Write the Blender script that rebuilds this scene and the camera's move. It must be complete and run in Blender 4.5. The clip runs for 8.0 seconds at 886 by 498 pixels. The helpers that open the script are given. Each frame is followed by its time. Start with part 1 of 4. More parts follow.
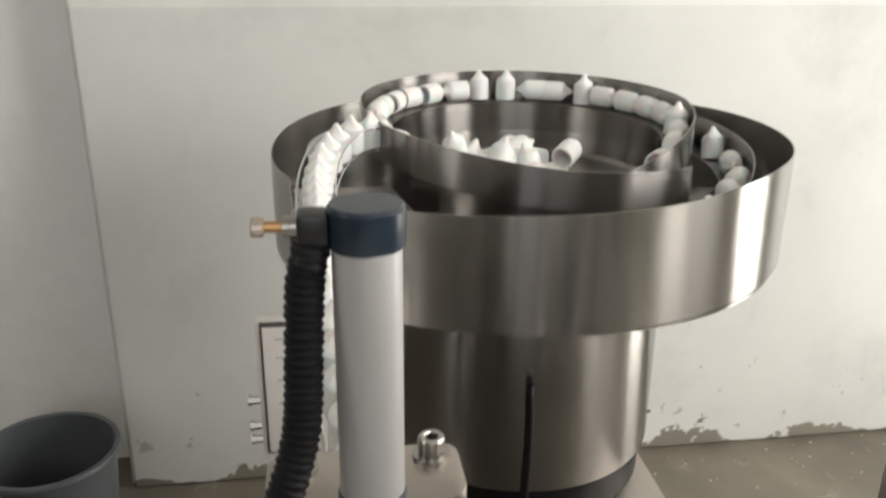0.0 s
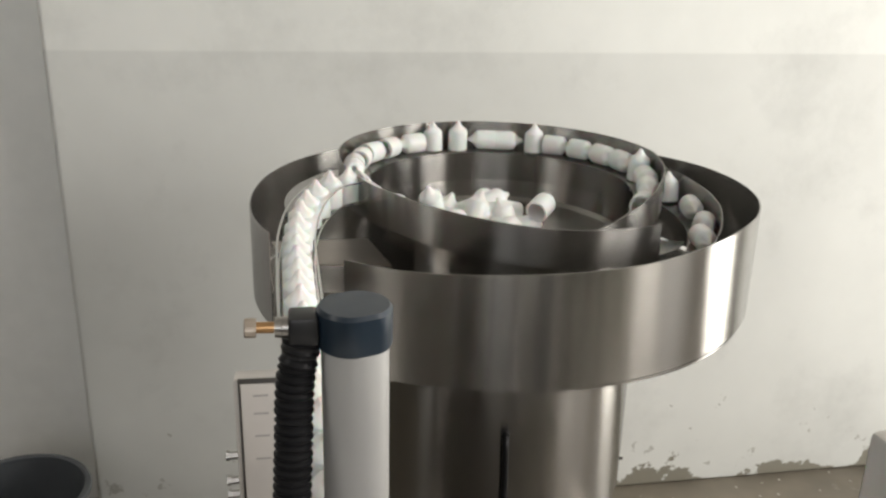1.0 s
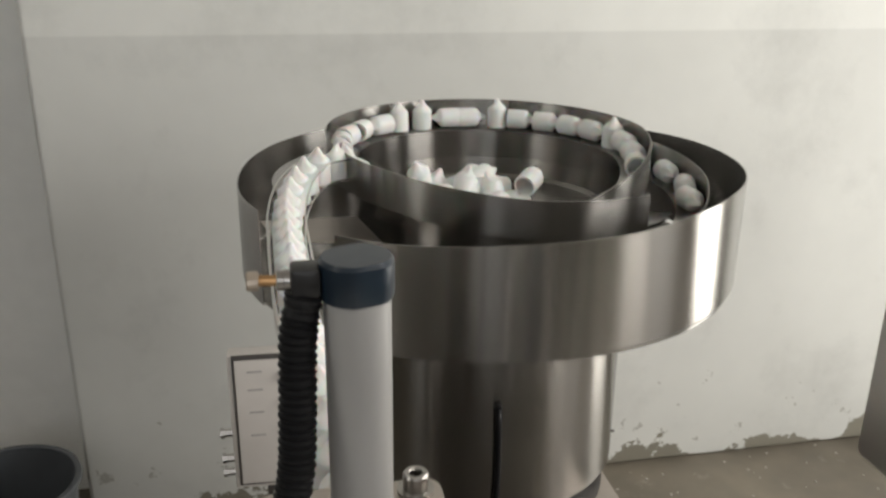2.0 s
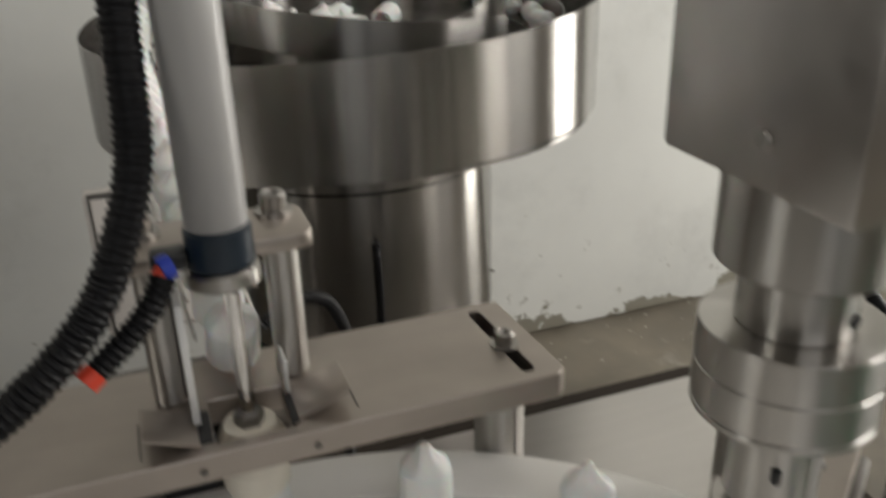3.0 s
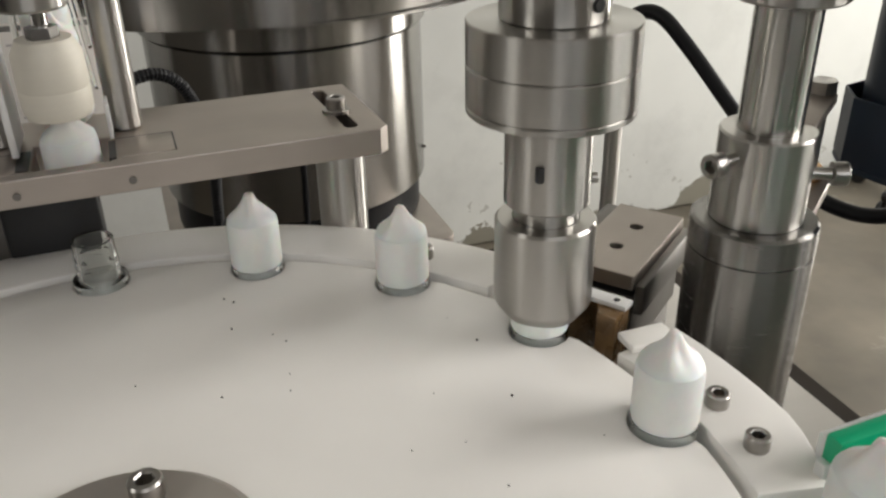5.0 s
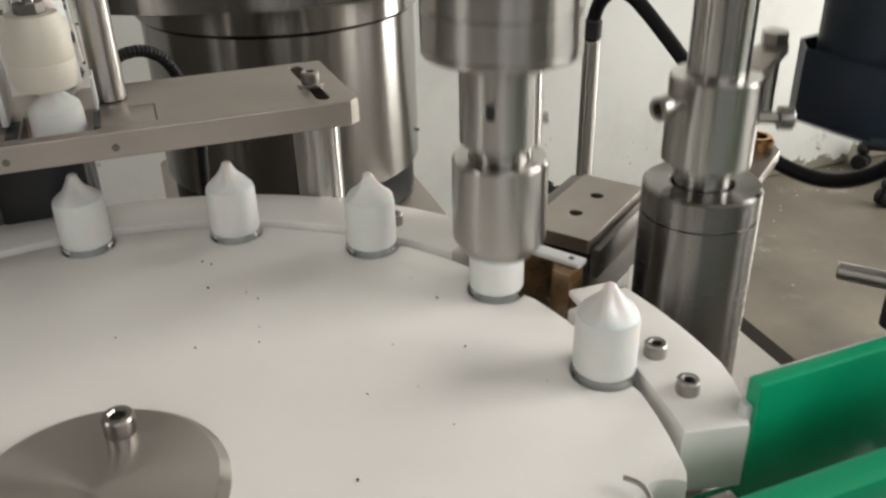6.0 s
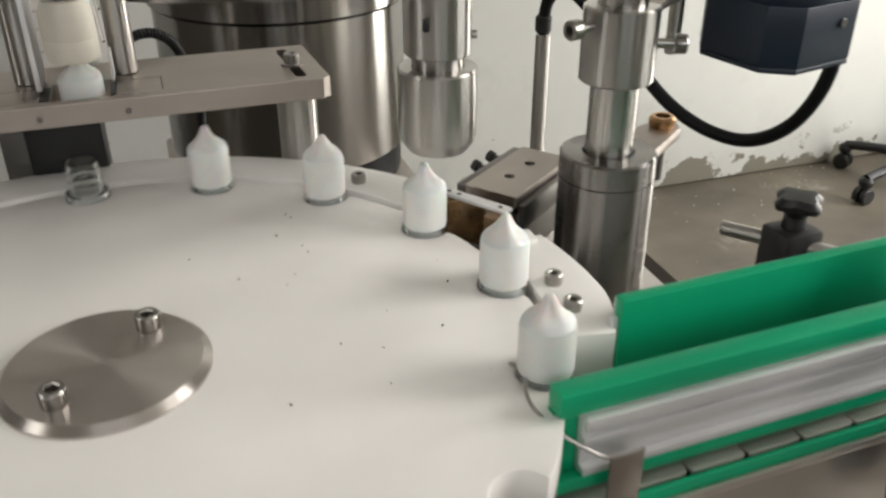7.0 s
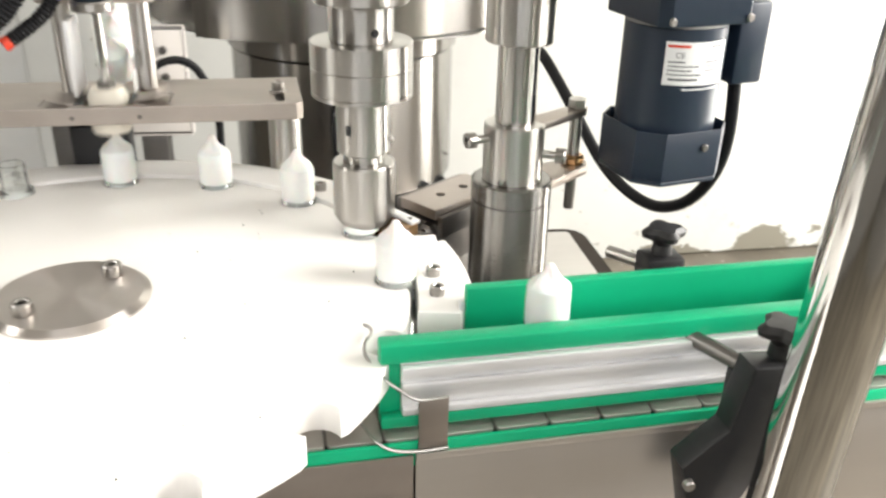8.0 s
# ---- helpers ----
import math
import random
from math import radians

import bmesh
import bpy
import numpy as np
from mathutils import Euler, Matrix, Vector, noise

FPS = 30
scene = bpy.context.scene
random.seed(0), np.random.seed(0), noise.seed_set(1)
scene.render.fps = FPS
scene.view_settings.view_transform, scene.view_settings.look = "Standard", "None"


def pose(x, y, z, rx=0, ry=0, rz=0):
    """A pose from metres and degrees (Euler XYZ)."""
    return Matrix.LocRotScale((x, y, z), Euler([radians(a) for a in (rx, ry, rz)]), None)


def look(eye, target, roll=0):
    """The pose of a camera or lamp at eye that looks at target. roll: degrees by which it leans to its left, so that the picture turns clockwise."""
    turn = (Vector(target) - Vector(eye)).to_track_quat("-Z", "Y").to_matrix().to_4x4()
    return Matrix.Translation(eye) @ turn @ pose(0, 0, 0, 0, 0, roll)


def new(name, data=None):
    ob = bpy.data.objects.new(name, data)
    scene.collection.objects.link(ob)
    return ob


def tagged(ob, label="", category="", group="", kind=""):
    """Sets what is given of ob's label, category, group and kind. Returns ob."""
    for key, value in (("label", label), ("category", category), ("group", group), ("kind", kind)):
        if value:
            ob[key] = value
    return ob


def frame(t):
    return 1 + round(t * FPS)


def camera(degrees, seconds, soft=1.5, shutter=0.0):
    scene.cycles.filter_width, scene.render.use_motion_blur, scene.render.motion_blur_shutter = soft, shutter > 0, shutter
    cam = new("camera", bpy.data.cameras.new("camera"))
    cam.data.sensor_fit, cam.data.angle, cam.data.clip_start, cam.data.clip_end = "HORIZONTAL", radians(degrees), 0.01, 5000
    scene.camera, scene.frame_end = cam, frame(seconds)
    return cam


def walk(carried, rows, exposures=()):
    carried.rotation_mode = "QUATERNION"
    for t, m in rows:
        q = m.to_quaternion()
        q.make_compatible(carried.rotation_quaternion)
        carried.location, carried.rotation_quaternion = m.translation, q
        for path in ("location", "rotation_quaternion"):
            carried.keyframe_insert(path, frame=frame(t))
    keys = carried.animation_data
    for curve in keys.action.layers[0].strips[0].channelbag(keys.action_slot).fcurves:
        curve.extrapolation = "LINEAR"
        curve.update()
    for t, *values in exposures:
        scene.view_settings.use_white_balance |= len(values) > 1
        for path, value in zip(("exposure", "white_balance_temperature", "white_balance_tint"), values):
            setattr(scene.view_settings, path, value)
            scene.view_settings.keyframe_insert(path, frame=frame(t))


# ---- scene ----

# camera
cam = camera(54.35, 8.0, soft=2.4, shutter=0.5)
ROWS = [
    (0.0, 0.0021, -0.1137, 1.4537, 68.97, -0.51, -8.24),
    (0.5, -0.0011, -0.1192, 1.4864, 70.50, -1.00, -9.24),
    (1.0, -0.0053, -0.1195, 1.4910, 70.85, -1.36, -9.91),
    (2.5, -0.0186, -0.1355, 1.4175, 68.53, 1.16, -14.91),
    (3.0, -0.0068, -0.1688, 1.3526, 65.61, 1.52, -20.34),
    (3.5, 0.0202, -0.1971, 1.3116, 62.64, 0.18, -22.85),
    (4.0, 0.0415, -0.2379, 1.2895, 62.32, 0.24, -22.80),
    (4.5, 0.0597, -0.2587, 1.2643, 62.49, 0.54, -21.36),
    (6.0, 0.0796, -0.3067, 1.2560, 61.37, 1.16, -19.79),
    (6.5, 0.0823, -0.3656, 1.2730, 60.78, 1.13, -19.11),
    (7.0, 0.0785, -0.4290, 1.2835, 61.00, 0.03, -18.85),
    (7.5, 0.1327, -0.5297, 1.2803, 63.65, -1.36, -16.25),
    (8.0, 0.1987, -0.6030, 1.3107, 64.33, -1.25, -9.63),
]
LOOKS = [
    (1.2, look((-0.007, -0.119, 1.490), (0.346, 1.737, 0.835), 1.5)),
    (2.3, look((-0.017, -0.130, 1.451), (0.396, 1.695, 0.744), -0.5)),
    (4.7, look((0.063, -0.260, 1.257), (0.681, 1.399, 0.327), -0.8)),
    (5.8, look((0.075, -0.297, 1.257), (0.658, 1.360, 0.301), -1.3)),
]
walk(cam, sorted([(r[0], pose(*r[1:])) for r in ROWS] + LOOKS, key=lambda row: row[0]),
     exposures=[(0.0, 0.46), (0.5, 0.48), (1.0, 0.30), (1.2, 0.26), (2.5, -0.10), (3.0, -0.22), (3.5, 0.05), (4.0, 0.14), (4.5, 0.02), (6.0, 0.02), (6.5, 0.04), (7.0, 0.04), (7.2, 0.2), (7.6, 0.88), (8.0, 1.25)])

# world and light
world = bpy.data.worlds.new("sky")
scene.world = world
world.use_nodes = True
sky = world.node_tree.nodes.new("ShaderNodeTexSky")
sky.sky_type, sky.sun_disc = "NISHITA", False
sky.sun_elevation, sky.sun_rotation = radians(40), radians(60)
world.node_tree.nodes["Background"].inputs["Strength"].default_value = 0.12
world.node_tree.links.new(sky.outputs["Color"], world.node_tree.nodes["Background"].inputs["Color"])


def window_light(name, x, y, z, w, h, target, watts, colour):
    lamp = bpy.data.lights.new(name, "AREA")
    lamp.shape, lamp.size, lamp.size_y, lamp.energy, lamp.color = "RECTANGLE", w, h, watts, colour
    ob = new(name, lamp)
    ob.matrix_world = look((x, y, z), target)
    return ob


for y in (-1.60, -0.55):
    window_light("daylight_east", 3.12, y, 2.30, 0.92, 1.5, (0, y, 2.30), 52, (1.0, 0.955, 0.895))
window_light("daylight_door", 3.12, 0.97, 1.08, 0.72, 2.05, (0, 0.97, 1.08), 50, (1.0, 0.97, 0.905))
window_light("daylight_west", -2.52, -0.4, 2.40, 0.7, 1.5, (0, -0.4, 2.40), 14, (1.0, 0.95, 0.85))
# added fill from the south: lifts the recess and softens shadows on the disc
for x in (-0.65, 0.55):
    window_light("fill_south", x, -2.92, 2.45, 1.05, 1.3, (x, 0, 2.45), 11, (1.0, 0.955, 0.895))


# materials
def mat(name, colour, rough=0.5, metal=0.0, grain=0.06, scale=60.0, bump=0.02, stretch=(1, 1, 1), rough_var=0.08,
        stain=0.0, stain_scale=4.0, ior=1.5, coords="Object", transmission=0.0, piece=0.0, subsurface=0.0, brushed=0.0):
    m = bpy.data.materials.new(name)
    m.use_nodes = True
    nt = m.node_tree
    b = nt.nodes["Principled BSDF"]
    b.inputs["Metallic"].default_value, b.inputs["IOR"].default_value = metal, ior
    b.inputs["Transmission Weight"].default_value = transmission
    b.inputs["Subsurface Weight"].default_value = subsurface
    b.inputs["Subsurface Scale"].default_value = 0.01
    link = nt.links.new
    if brushed:
        tg = nt.nodes.new("ShaderNodeTangent")
        tg.direction_type, tg.axis = "RADIAL", "Z"
        b.inputs["Anisotropic"].default_value, b.inputs["Anisotropic Rotation"].default_value = brushed, 0.25
        link(tg.outputs[0], b.inputs["Tangent"])
    tc = nt.nodes.new("ShaderNodeTexCoord")
    mp = nt.nodes.new("ShaderNodeMapping")
    mp.inputs["Scale"].default_value = stretch
    link(tc.outputs[coords], mp.inputs["Vector"])
    n1 = nt.nodes.new("ShaderNodeTexNoise")
    n1.inputs["Scale"].default_value, n1.inputs["Detail"].default_value = scale, 6
    link(mp.outputs["Vector"], n1.inputs["Vector"])
    n2 = nt.nodes.new("ShaderNodeTexNoise")
    n2.inputs["Scale"].default_value, n2.inputs["Detail"].default_value = stain_scale, 4
    link(tc.outputs[coords], n2.inputs["Vector"])
    r1 = nt.nodes.new("ShaderNodeMapRange")
    r1.inputs["To Min"].default_value, r1.inputs["To Max"].default_value = 1 - grain, 1 + grain
    link(n1.outputs["Fac"], r1.inputs["Value"])
    r2 = nt.nodes.new("ShaderNodeMapRange")
    r2.inputs["From Min"].default_value, r2.inputs["From Max"].default_value = 0.35, 0.7
    r2.inputs["To Min"].default_value, r2.inputs["To Max"].default_value = 1 - stain, 1 + stain * 0.4
    link(n2.outputs["Fac"], r2.inputs["Value"])
    mul = nt.nodes.new("ShaderNodeMath")
    mul.operation = "MULTIPLY"
    link(r1.outputs[0], mul.inputs[0]), link(r2.outputs[0], mul.inputs[1])
    fac = mul.outputs[0]
    if piece:
        info = nt.nodes.new("ShaderNodeObjectInfo")
        r3 = nt.nodes.new("ShaderNodeMapRange")
        r3.inputs["To Min"].default_value, r3.inputs["To Max"].default_value = 1 - piece, 1 + piece
        link(info.outputs["Random"], r3.inputs["Value"])
        mul2 = nt.nodes.new("ShaderNodeMath")
        mul2.operation = "MULTIPLY"
        link(fac, mul2.inputs[0]), link(r3.outputs[0], mul2.inputs[1])
        fac = mul2.outputs[0]
    vm = nt.nodes.new("ShaderNodeVectorMath")
    vm.operation = "SCALE"
    vm.inputs[0].default_value = colour
    link(fac, vm.inputs["Scale"])
    link(vm.outputs[0], b.inputs["Base Color"])
    rr = nt.nodes.new("ShaderNodeMapRange")
    rr.inputs["To Min"].default_value, rr.inputs["To Max"].default_value = max(0.02, rough - rough_var), min(1, rough + rough_var)
    link(n1.outputs["Fac"], rr.inputs["Value"])
    link(rr.outputs[0], b.inputs["Roughness"])
    if bump:
        bp = nt.nodes.new("ShaderNodeBump")
        bp.inputs["Strength"].default_value, bp.inputs["Distance"].default_value = bump, 0.002
        link(n1.outputs["Fac"], bp.inputs["Height"])
        link(bp.outputs["Normal"], b.inputs["Normal"])
    return m


STEEL = mat("brushed_steel", (0.32, 0.308, 0.291), 0.25, 1.0, 0.05, 110, 0.0, (1, 1, 12), 0.02, 0.08, 6, brushed=1.0)
COLUMN = mat("column_steel", (0.24, 0.232, 0.22), 0.27, 1.0, 0.04, 90, 0.0, (1, 1, 8), 0.012, 0.06, 12, brushed=1.0)
TURNED = mat("turned_steel", (0.46, 0.445, 0.42), 0.29, 1.0, 0.03, 110, 0.0, (0.15, 0.15, 6), 0.012, 0.05, 20, brushed=0.95)
BOLT = mat("screw_steel", (0.36, 0.345, 0.325), 0.30, 1.0, 0.08, 120, 0.03, rough_var=0.06, stain=0.1, stain_scale=60)
HUB = mat("faced_steel", (0.54, 0.505, 0.475), 0.32, 1.0, 0.03, 120, 0.0, (1, 1, 1), 0.03, 0.04, 20, brushed=0.9)
CHROME = mat("chromed_rod", (0.66, 0.65, 0.63), 0.10, 1.0, 0.04, 120, 0.01, (1, 1, 0.05), 0.03)
GROUND = mat("ground_steel_rod", (0.50, 0.487, 0.465), 0.22, 1.0, 0.03, 120, 0.0, (1, 1, 6), 0.01, 0.05, 20, brushed=0.95)
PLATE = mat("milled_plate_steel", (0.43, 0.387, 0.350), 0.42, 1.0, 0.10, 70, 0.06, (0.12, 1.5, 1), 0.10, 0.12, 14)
DARKSTEEL = mat("dull_steel", (0.20, 0.19, 0.18), 0.42, 1.0, 0.12, 60, 0.06, (1, 1, 1), 0.1, 0.15, 10)
CONVSTEEL = mat("satin_stainless", (0.66, 0.62, 0.57), 0.36, 0.85, 0.05, 70, 0.03, (0.05, 1, 1), 0.08, 0.07, 5)
SHEET = mat("stainless_sheet", (0.55, 0.53, 0.51), 0.33, 1.0, 0.08, 80, 0.04, (0.05, 1, 1), 0.08, 0.08, 5)
POM = mat("white_acetal", (0.88, 0.862, 0.83), 0.38, 0.0, 0.02, 40, 0.02, (1, 1, 1), 0.06, 0.05, 7)
CAPWHITE = mat("white_polypropylene", (0.80, 0.795, 0.78), 0.40, 0.0, 0.03, 150, 0.03, (1, 1, 1), 0.06, 0.04, 30, piece=0.03, subsurface=0.25)
KNURL = mat("nickel_beige_knob", (0.40, 0.34, 0.28), 0.4, 0.6, 0.06, 90, 0.03)
NYLON = mat("cream_nylon", (0.78, 0.735, 0.635), 0.45, 0.0, 0.04, 90, 0.03, (0.2, 0.2, 4), 0.06, 0.07, 30)
LIQUID = mat("milky_liquid", (0.66, 0.67, 0.65), 0.25, 0.0, 0.02, 40, 0.0, rough_var=0.05)
GLASS = mat("clear_glass", (0.95, 0.97, 0.96), 0.04, 0.0, 0.0, 40, 0.0, rough_var=0.02, transmission=1.0, ior=1.48)
NAVY = mat("navy_paint", (0.012, 0.022, 0.040), 0.42, 0.0, 0.10, 120, 0.05, (1, 1, 1), 0.08, 0.1, 12)
BLUECAP = mat("slate_blue_plastic", (0.011, 0.021, 0.034), 0.32, 0.0, 0.08, 120, 0.04, (1, 1, 1), 0.08, 0.08, 25)
BLACK = mat("black_plastic", (0.012, 0.012, 0.013), 0.42, 0.0, 0.12, 120, 0.05, (1, 1, 1), 0.1, 0.1, 20)
RUBBER = mat("black_rubber", (0.007, 0.007, 0.008), 0.42, 0.0, 0.12, 90, 0.03, ior=1.28)
GREEN = mat("green_polyethylene", (0.004, 0.40, 0.19), 0.34, 0.0, 0.05, 90, 0.03, (0.1, 1, 1), 0.06, 0.06, 14)
ALU = mat("extruded_aluminium", (0.80, 0.80, 0.80), 0.40, 0.4, 0.015, 90, 0.0, (0.03, 1, 1), 0.02, 0.05, 12)
# white enamel lowered to mid grey: the barrel's shading is in this colour
SHADEDWHITE = mat("shade_greyed_enamel", (0.35, 0.345, 0.335), 0.32, 0.0, 0.03, 40, 0.02, rough_var=0.05, stain=0.04, stain_scale=12)
SLAT = mat("slat_steel", (0.58, 0.54, 0.50), 0.45, 0.8, 0.10, 70, 0.05, (0.1, 1, 1), 0.1, 0.12, 20, piece=0.08)
BRASS = mat("brass", (0.52, 0.31, 0.15), 0.32, 1.0, 0.08, 80, 0.03, rough_var=0.06, stain=0.1, stain_scale=40)
BRONZE = mat("oiled_brown_jaw", (0.21, 0.125, 0.055), 0.28, 0.2, 0.25, 50, 0.05, rough_var=0.1, stain=0.65, stain_scale=42)
BLUE = mat("blue_plastic", (0.02, 0.05, 0.42), 0.4, 0.0, 0.05, 80, 0.02)
RED = mat("red_plastic", (0.62, 0.05, 0.02), 0.4, 0.0, 0.05, 80, 0.02)
PANEL = mat("beige_panel", (0.62, 0.585, 0.55), 0.45, 0.0, 0.04, 60, 0.03, stain=0.06, stain_scale=10)
INK = mat("grey_print", (0.10, 0.10, 0.11), 0.6, 0.0, 0.05, 80, 0.0)
FAINT = mat("worn_print", (0.36, 0.34, 0.33), 0.6, 0.0, 0.2, 200, 0.0)
LABEL = mat("label_paper", (0.80, 0.80, 0.79), 0.5, 0.0, 0.03, 60, 0.0)
BINGREY = mat("grey_bin_plastic", (0.085, 0.092, 0.10), 0.48, 0.0, 0.08, 60, 0.04, stain=0.12, stain_scale=9)
RIM = mat("dark_brown_edge", (0.040, 0.033, 0.027), 0.7, 0.0, 0.12, 60, 0.04, stain=0.2, stain_scale=8, ior=1.2)
CEILING = mat("ceiling_paint", (0.45, 0.44, 0.42), 0.8, 0.0, 0.05, 20, 0.05, stain=0.06, stain_scale=1.2)
RECESS = mat("shaded_wall_paint", (0.86, 0.86, 0.84), 0.8, 0.0, 0.06, 18, 0.08, stain=0.06, stain_scale=1.5)
CRUMB = mat("plaster_crumb", (0.42, 0.40, 0.36), 0.85, 0.0, 0.15, 80, 0.1)
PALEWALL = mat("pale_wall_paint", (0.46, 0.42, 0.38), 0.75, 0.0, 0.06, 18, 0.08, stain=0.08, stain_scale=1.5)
# room dimness put into the wall colour, so the steel reflects dark
DARKROOM = mat("dark_room_grey", (0.15, 0.143, 0.132), 0.8, 0.0, 0.06, 18, 0.08, stain=0.08, stain_scale=1.5, coords="Object")

DADO = 1.261


def plaster():
    """White wall paint, with damp peeling patches along the foot of the wall."""
    m = mat("wall_plaster", (0.70, 0.705, 0.675), 0.72, 0.0, 0.035, 14, 0.12, stain=0.09, stain_scale=1.6)
    nt = m.node_tree
    b, link = nt.nodes["Principled BSDF"], nt.links.new
    old = b.inputs["Base Color"].links[0].from_socket
    tc = nt.nodes.new("ShaderNodeTexCoord")
    sep = nt.nodes.new("ShaderNodeSeparateXYZ")
    link(tc.outputs["Object"], sep.inputs[0])
    n = nt.nodes.new("ShaderNodeTexNoise")
    n.inputs["Scale"].default_value, n.inputs["Detail"].default_value, n.inputs["Roughness"].default_value = 5.5, 8, 0.62
    link(tc.outputs["Object"], n.inputs["Vector"])
    ma = nt.nodes.new("ShaderNodeMath")
    ma.operation = "MULTIPLY_ADD"
    link(n.outputs["Fac"], ma.inputs[0])
    ma.inputs[1].default_value = -0.42
    link(sep.outputs["Z"], ma.inputs[2])
    r = nt.nodes.new("ShaderNodeMapRange")
    r.inputs["From Min"].default_value, r.inputs["From Max"].default_value = -0.182, -0.174
    r.inputs["To Min"].default_value, r.inputs["To Max"].default_value = 1.0, 0.0
    link(ma.outputs[0], r.inputs["Value"])
    # scattered chips above the damp line
    n3 = nt.nodes.new("ShaderNodeTexNoise")
    n3.inputs["Scale"].default_value, n3.inputs["Detail"].default_value, n3.inputs["Roughness"].default_value = 11, 9, 0.7
    link(tc.outputs["Object"], n3.inputs["Vector"])
    ma3 = nt.nodes.new("ShaderNodeMath")
    ma3.operation = "MULTIPLY_ADD"
    link(sep.outputs["Z"], ma3.inputs[0])
    ma3.inputs[1].default_value = -0.22
    link(n3.outputs["Fac"], ma3.inputs[2])
    r3 = nt.nodes.new("ShaderNodeMapRange")
    r3.inputs["From Min"].default_value, r3.inputs["From Max"].default_value = 0.585, 0.60
    link(ma3.outputs[0], r3.inputs["Value"])
    r3.inputs["To Max"].default_value = 0.5
    mx0 = nt.nodes.new("ShaderNodeMath")
    mx0.operation = "MAXIMUM"
    link(r.outputs[0], mx0.inputs[0]), link(r3.outputs[0], mx0.inputs[1])
    mx = nt.nodes.new("ShaderNodeMix")
    mx.data_type = "RGBA"
    link(mx0.outputs[0], mx.inputs["Factor"])
    # whiter coat above an old paint line, grey smudges below it
    rl = nt.nodes.new("ShaderNodeMapRange")
    rl.inputs["From Min"].default_value, rl.inputs["From Max"].default_value = DADO - 0.003, DADO + 0.003
    rl.inputs["To Min"].default_value, rl.inputs["To Max"].default_value = 0.93, 1.06
    link(sep.outputs["Z"], rl.inputs["Value"])
    ns = nt.nodes.new("ShaderNodeTexNoise")
    ns.inputs["Scale"].default_value, ns.inputs["Detail"].default_value, ns.inputs["Roughness"].default_value = 2.6, 7, 0.68
    link(tc.outputs["Object"], ns.inputs["Vector"])
    rs = nt.nodes.new("ShaderNodeMapRange")
    rs.inputs["From Min"].default_value, rs.inputs["From Max"].default_value = 0.52, 0.70
    rs.inputs["To Min"].default_value, rs.inputs["To Max"].default_value = 1.0, 0.88
    link(ns.outputs["Fac"], rs.inputs["Value"])
    pm = nt.nodes.new("ShaderNodeMath")
    pm.operation = "MULTIPLY"
    link(rl.outputs[0], pm.inputs[0]), link(rs.outputs[0], pm.inputs[1])
    tone = nt.nodes.new("ShaderNodeVectorMath")
    tone.operation = "SCALE"
    link(old, tone.inputs[0]), link(pm.outputs[0], tone.inputs["Scale"])
    link(tone.outputs[0], mx.inputs["A"])
    mx.inputs["B"].default_value = (0.22, 0.205, 0.165, 1)
    link(mx.outputs["Result"], b.inputs["Base Color"])
    return m


def concrete():
    m = mat("concrete_floor", (0.175, 0.153, 0.118), 0.55, 0.0, 0.30, 9, 0.15, stain=0.42, stain_scale=2.6, rough_var=0.15)
    nt = m.node_tree
    b, link = nt.nodes["Principled BSDF"], nt.links.new
    old = b.inputs["Base Color"].links[0].from_socket
    tc = nt.nodes.new("ShaderNodeTexCoord")
    n = nt.nodes.new("ShaderNodeTexNoise")
    n.inputs["Scale"].default_value, n.inputs["Detail"].default_value, n.inputs["Roughness"].default_value = 4.2, 10, 0.72
    link(tc.outputs["Object"], n.inputs["Vector"])
    r = nt.nodes.new("ShaderNodeMapRange")
    r.inputs["From Min"].default_value, r.inputs["From Max"].default_value = 0.58, 0.68
    r.inputs["To Max"].default_value = 0.75
    link(n.outputs["Fac"], r.inputs["Value"])
    mx = nt.nodes.new("ShaderNodeMix")
    mx.data_type = "RGBA"
    link(r.outputs[0], mx.inputs["Factor"])
    link(old, mx.inputs["A"])
    mx.inputs["B"].default_value = (0.31, 0.295, 0.255, 1)
    link(mx.outputs["Result"], b.inputs["Base Color"])
    return m


PLASTER, CONCRETE = plaster(), concrete()


# mesh helpers
def mesh_of(name, bm, material, smooth=28):
    bmesh.ops.recalc_face_normals(bm, faces=bm.faces)
    me = bpy.data.meshes.new(name)
    bm.to_mesh(me)
    bm.free()
    me.materials.append(material)
    if smooth:
        me.shade_smooth()
        me.set_sharp_from_angle(angle=radians(smooth))
    return me


def part(name, bm, material, parent=None, label="", m=None, smooth=28):
    """Links a bmesh as one mesh object under a thing or a part."""
    ob = new(name, mesh_of(name, bm, material, smooth))
    if parent is not None:
        ob.parent = parent
    if m is not None:
        ob.matrix_basis = m
    if label:
        ob["label"] = label
    return ob


def thing(name, label, category, group="", kind="", m=None):
    ob = new(name)
    ob.empty_display_size = 0.02
    if m is not None:
        ob.matrix_basis = m
    return tagged(ob, label, category, group, kind)


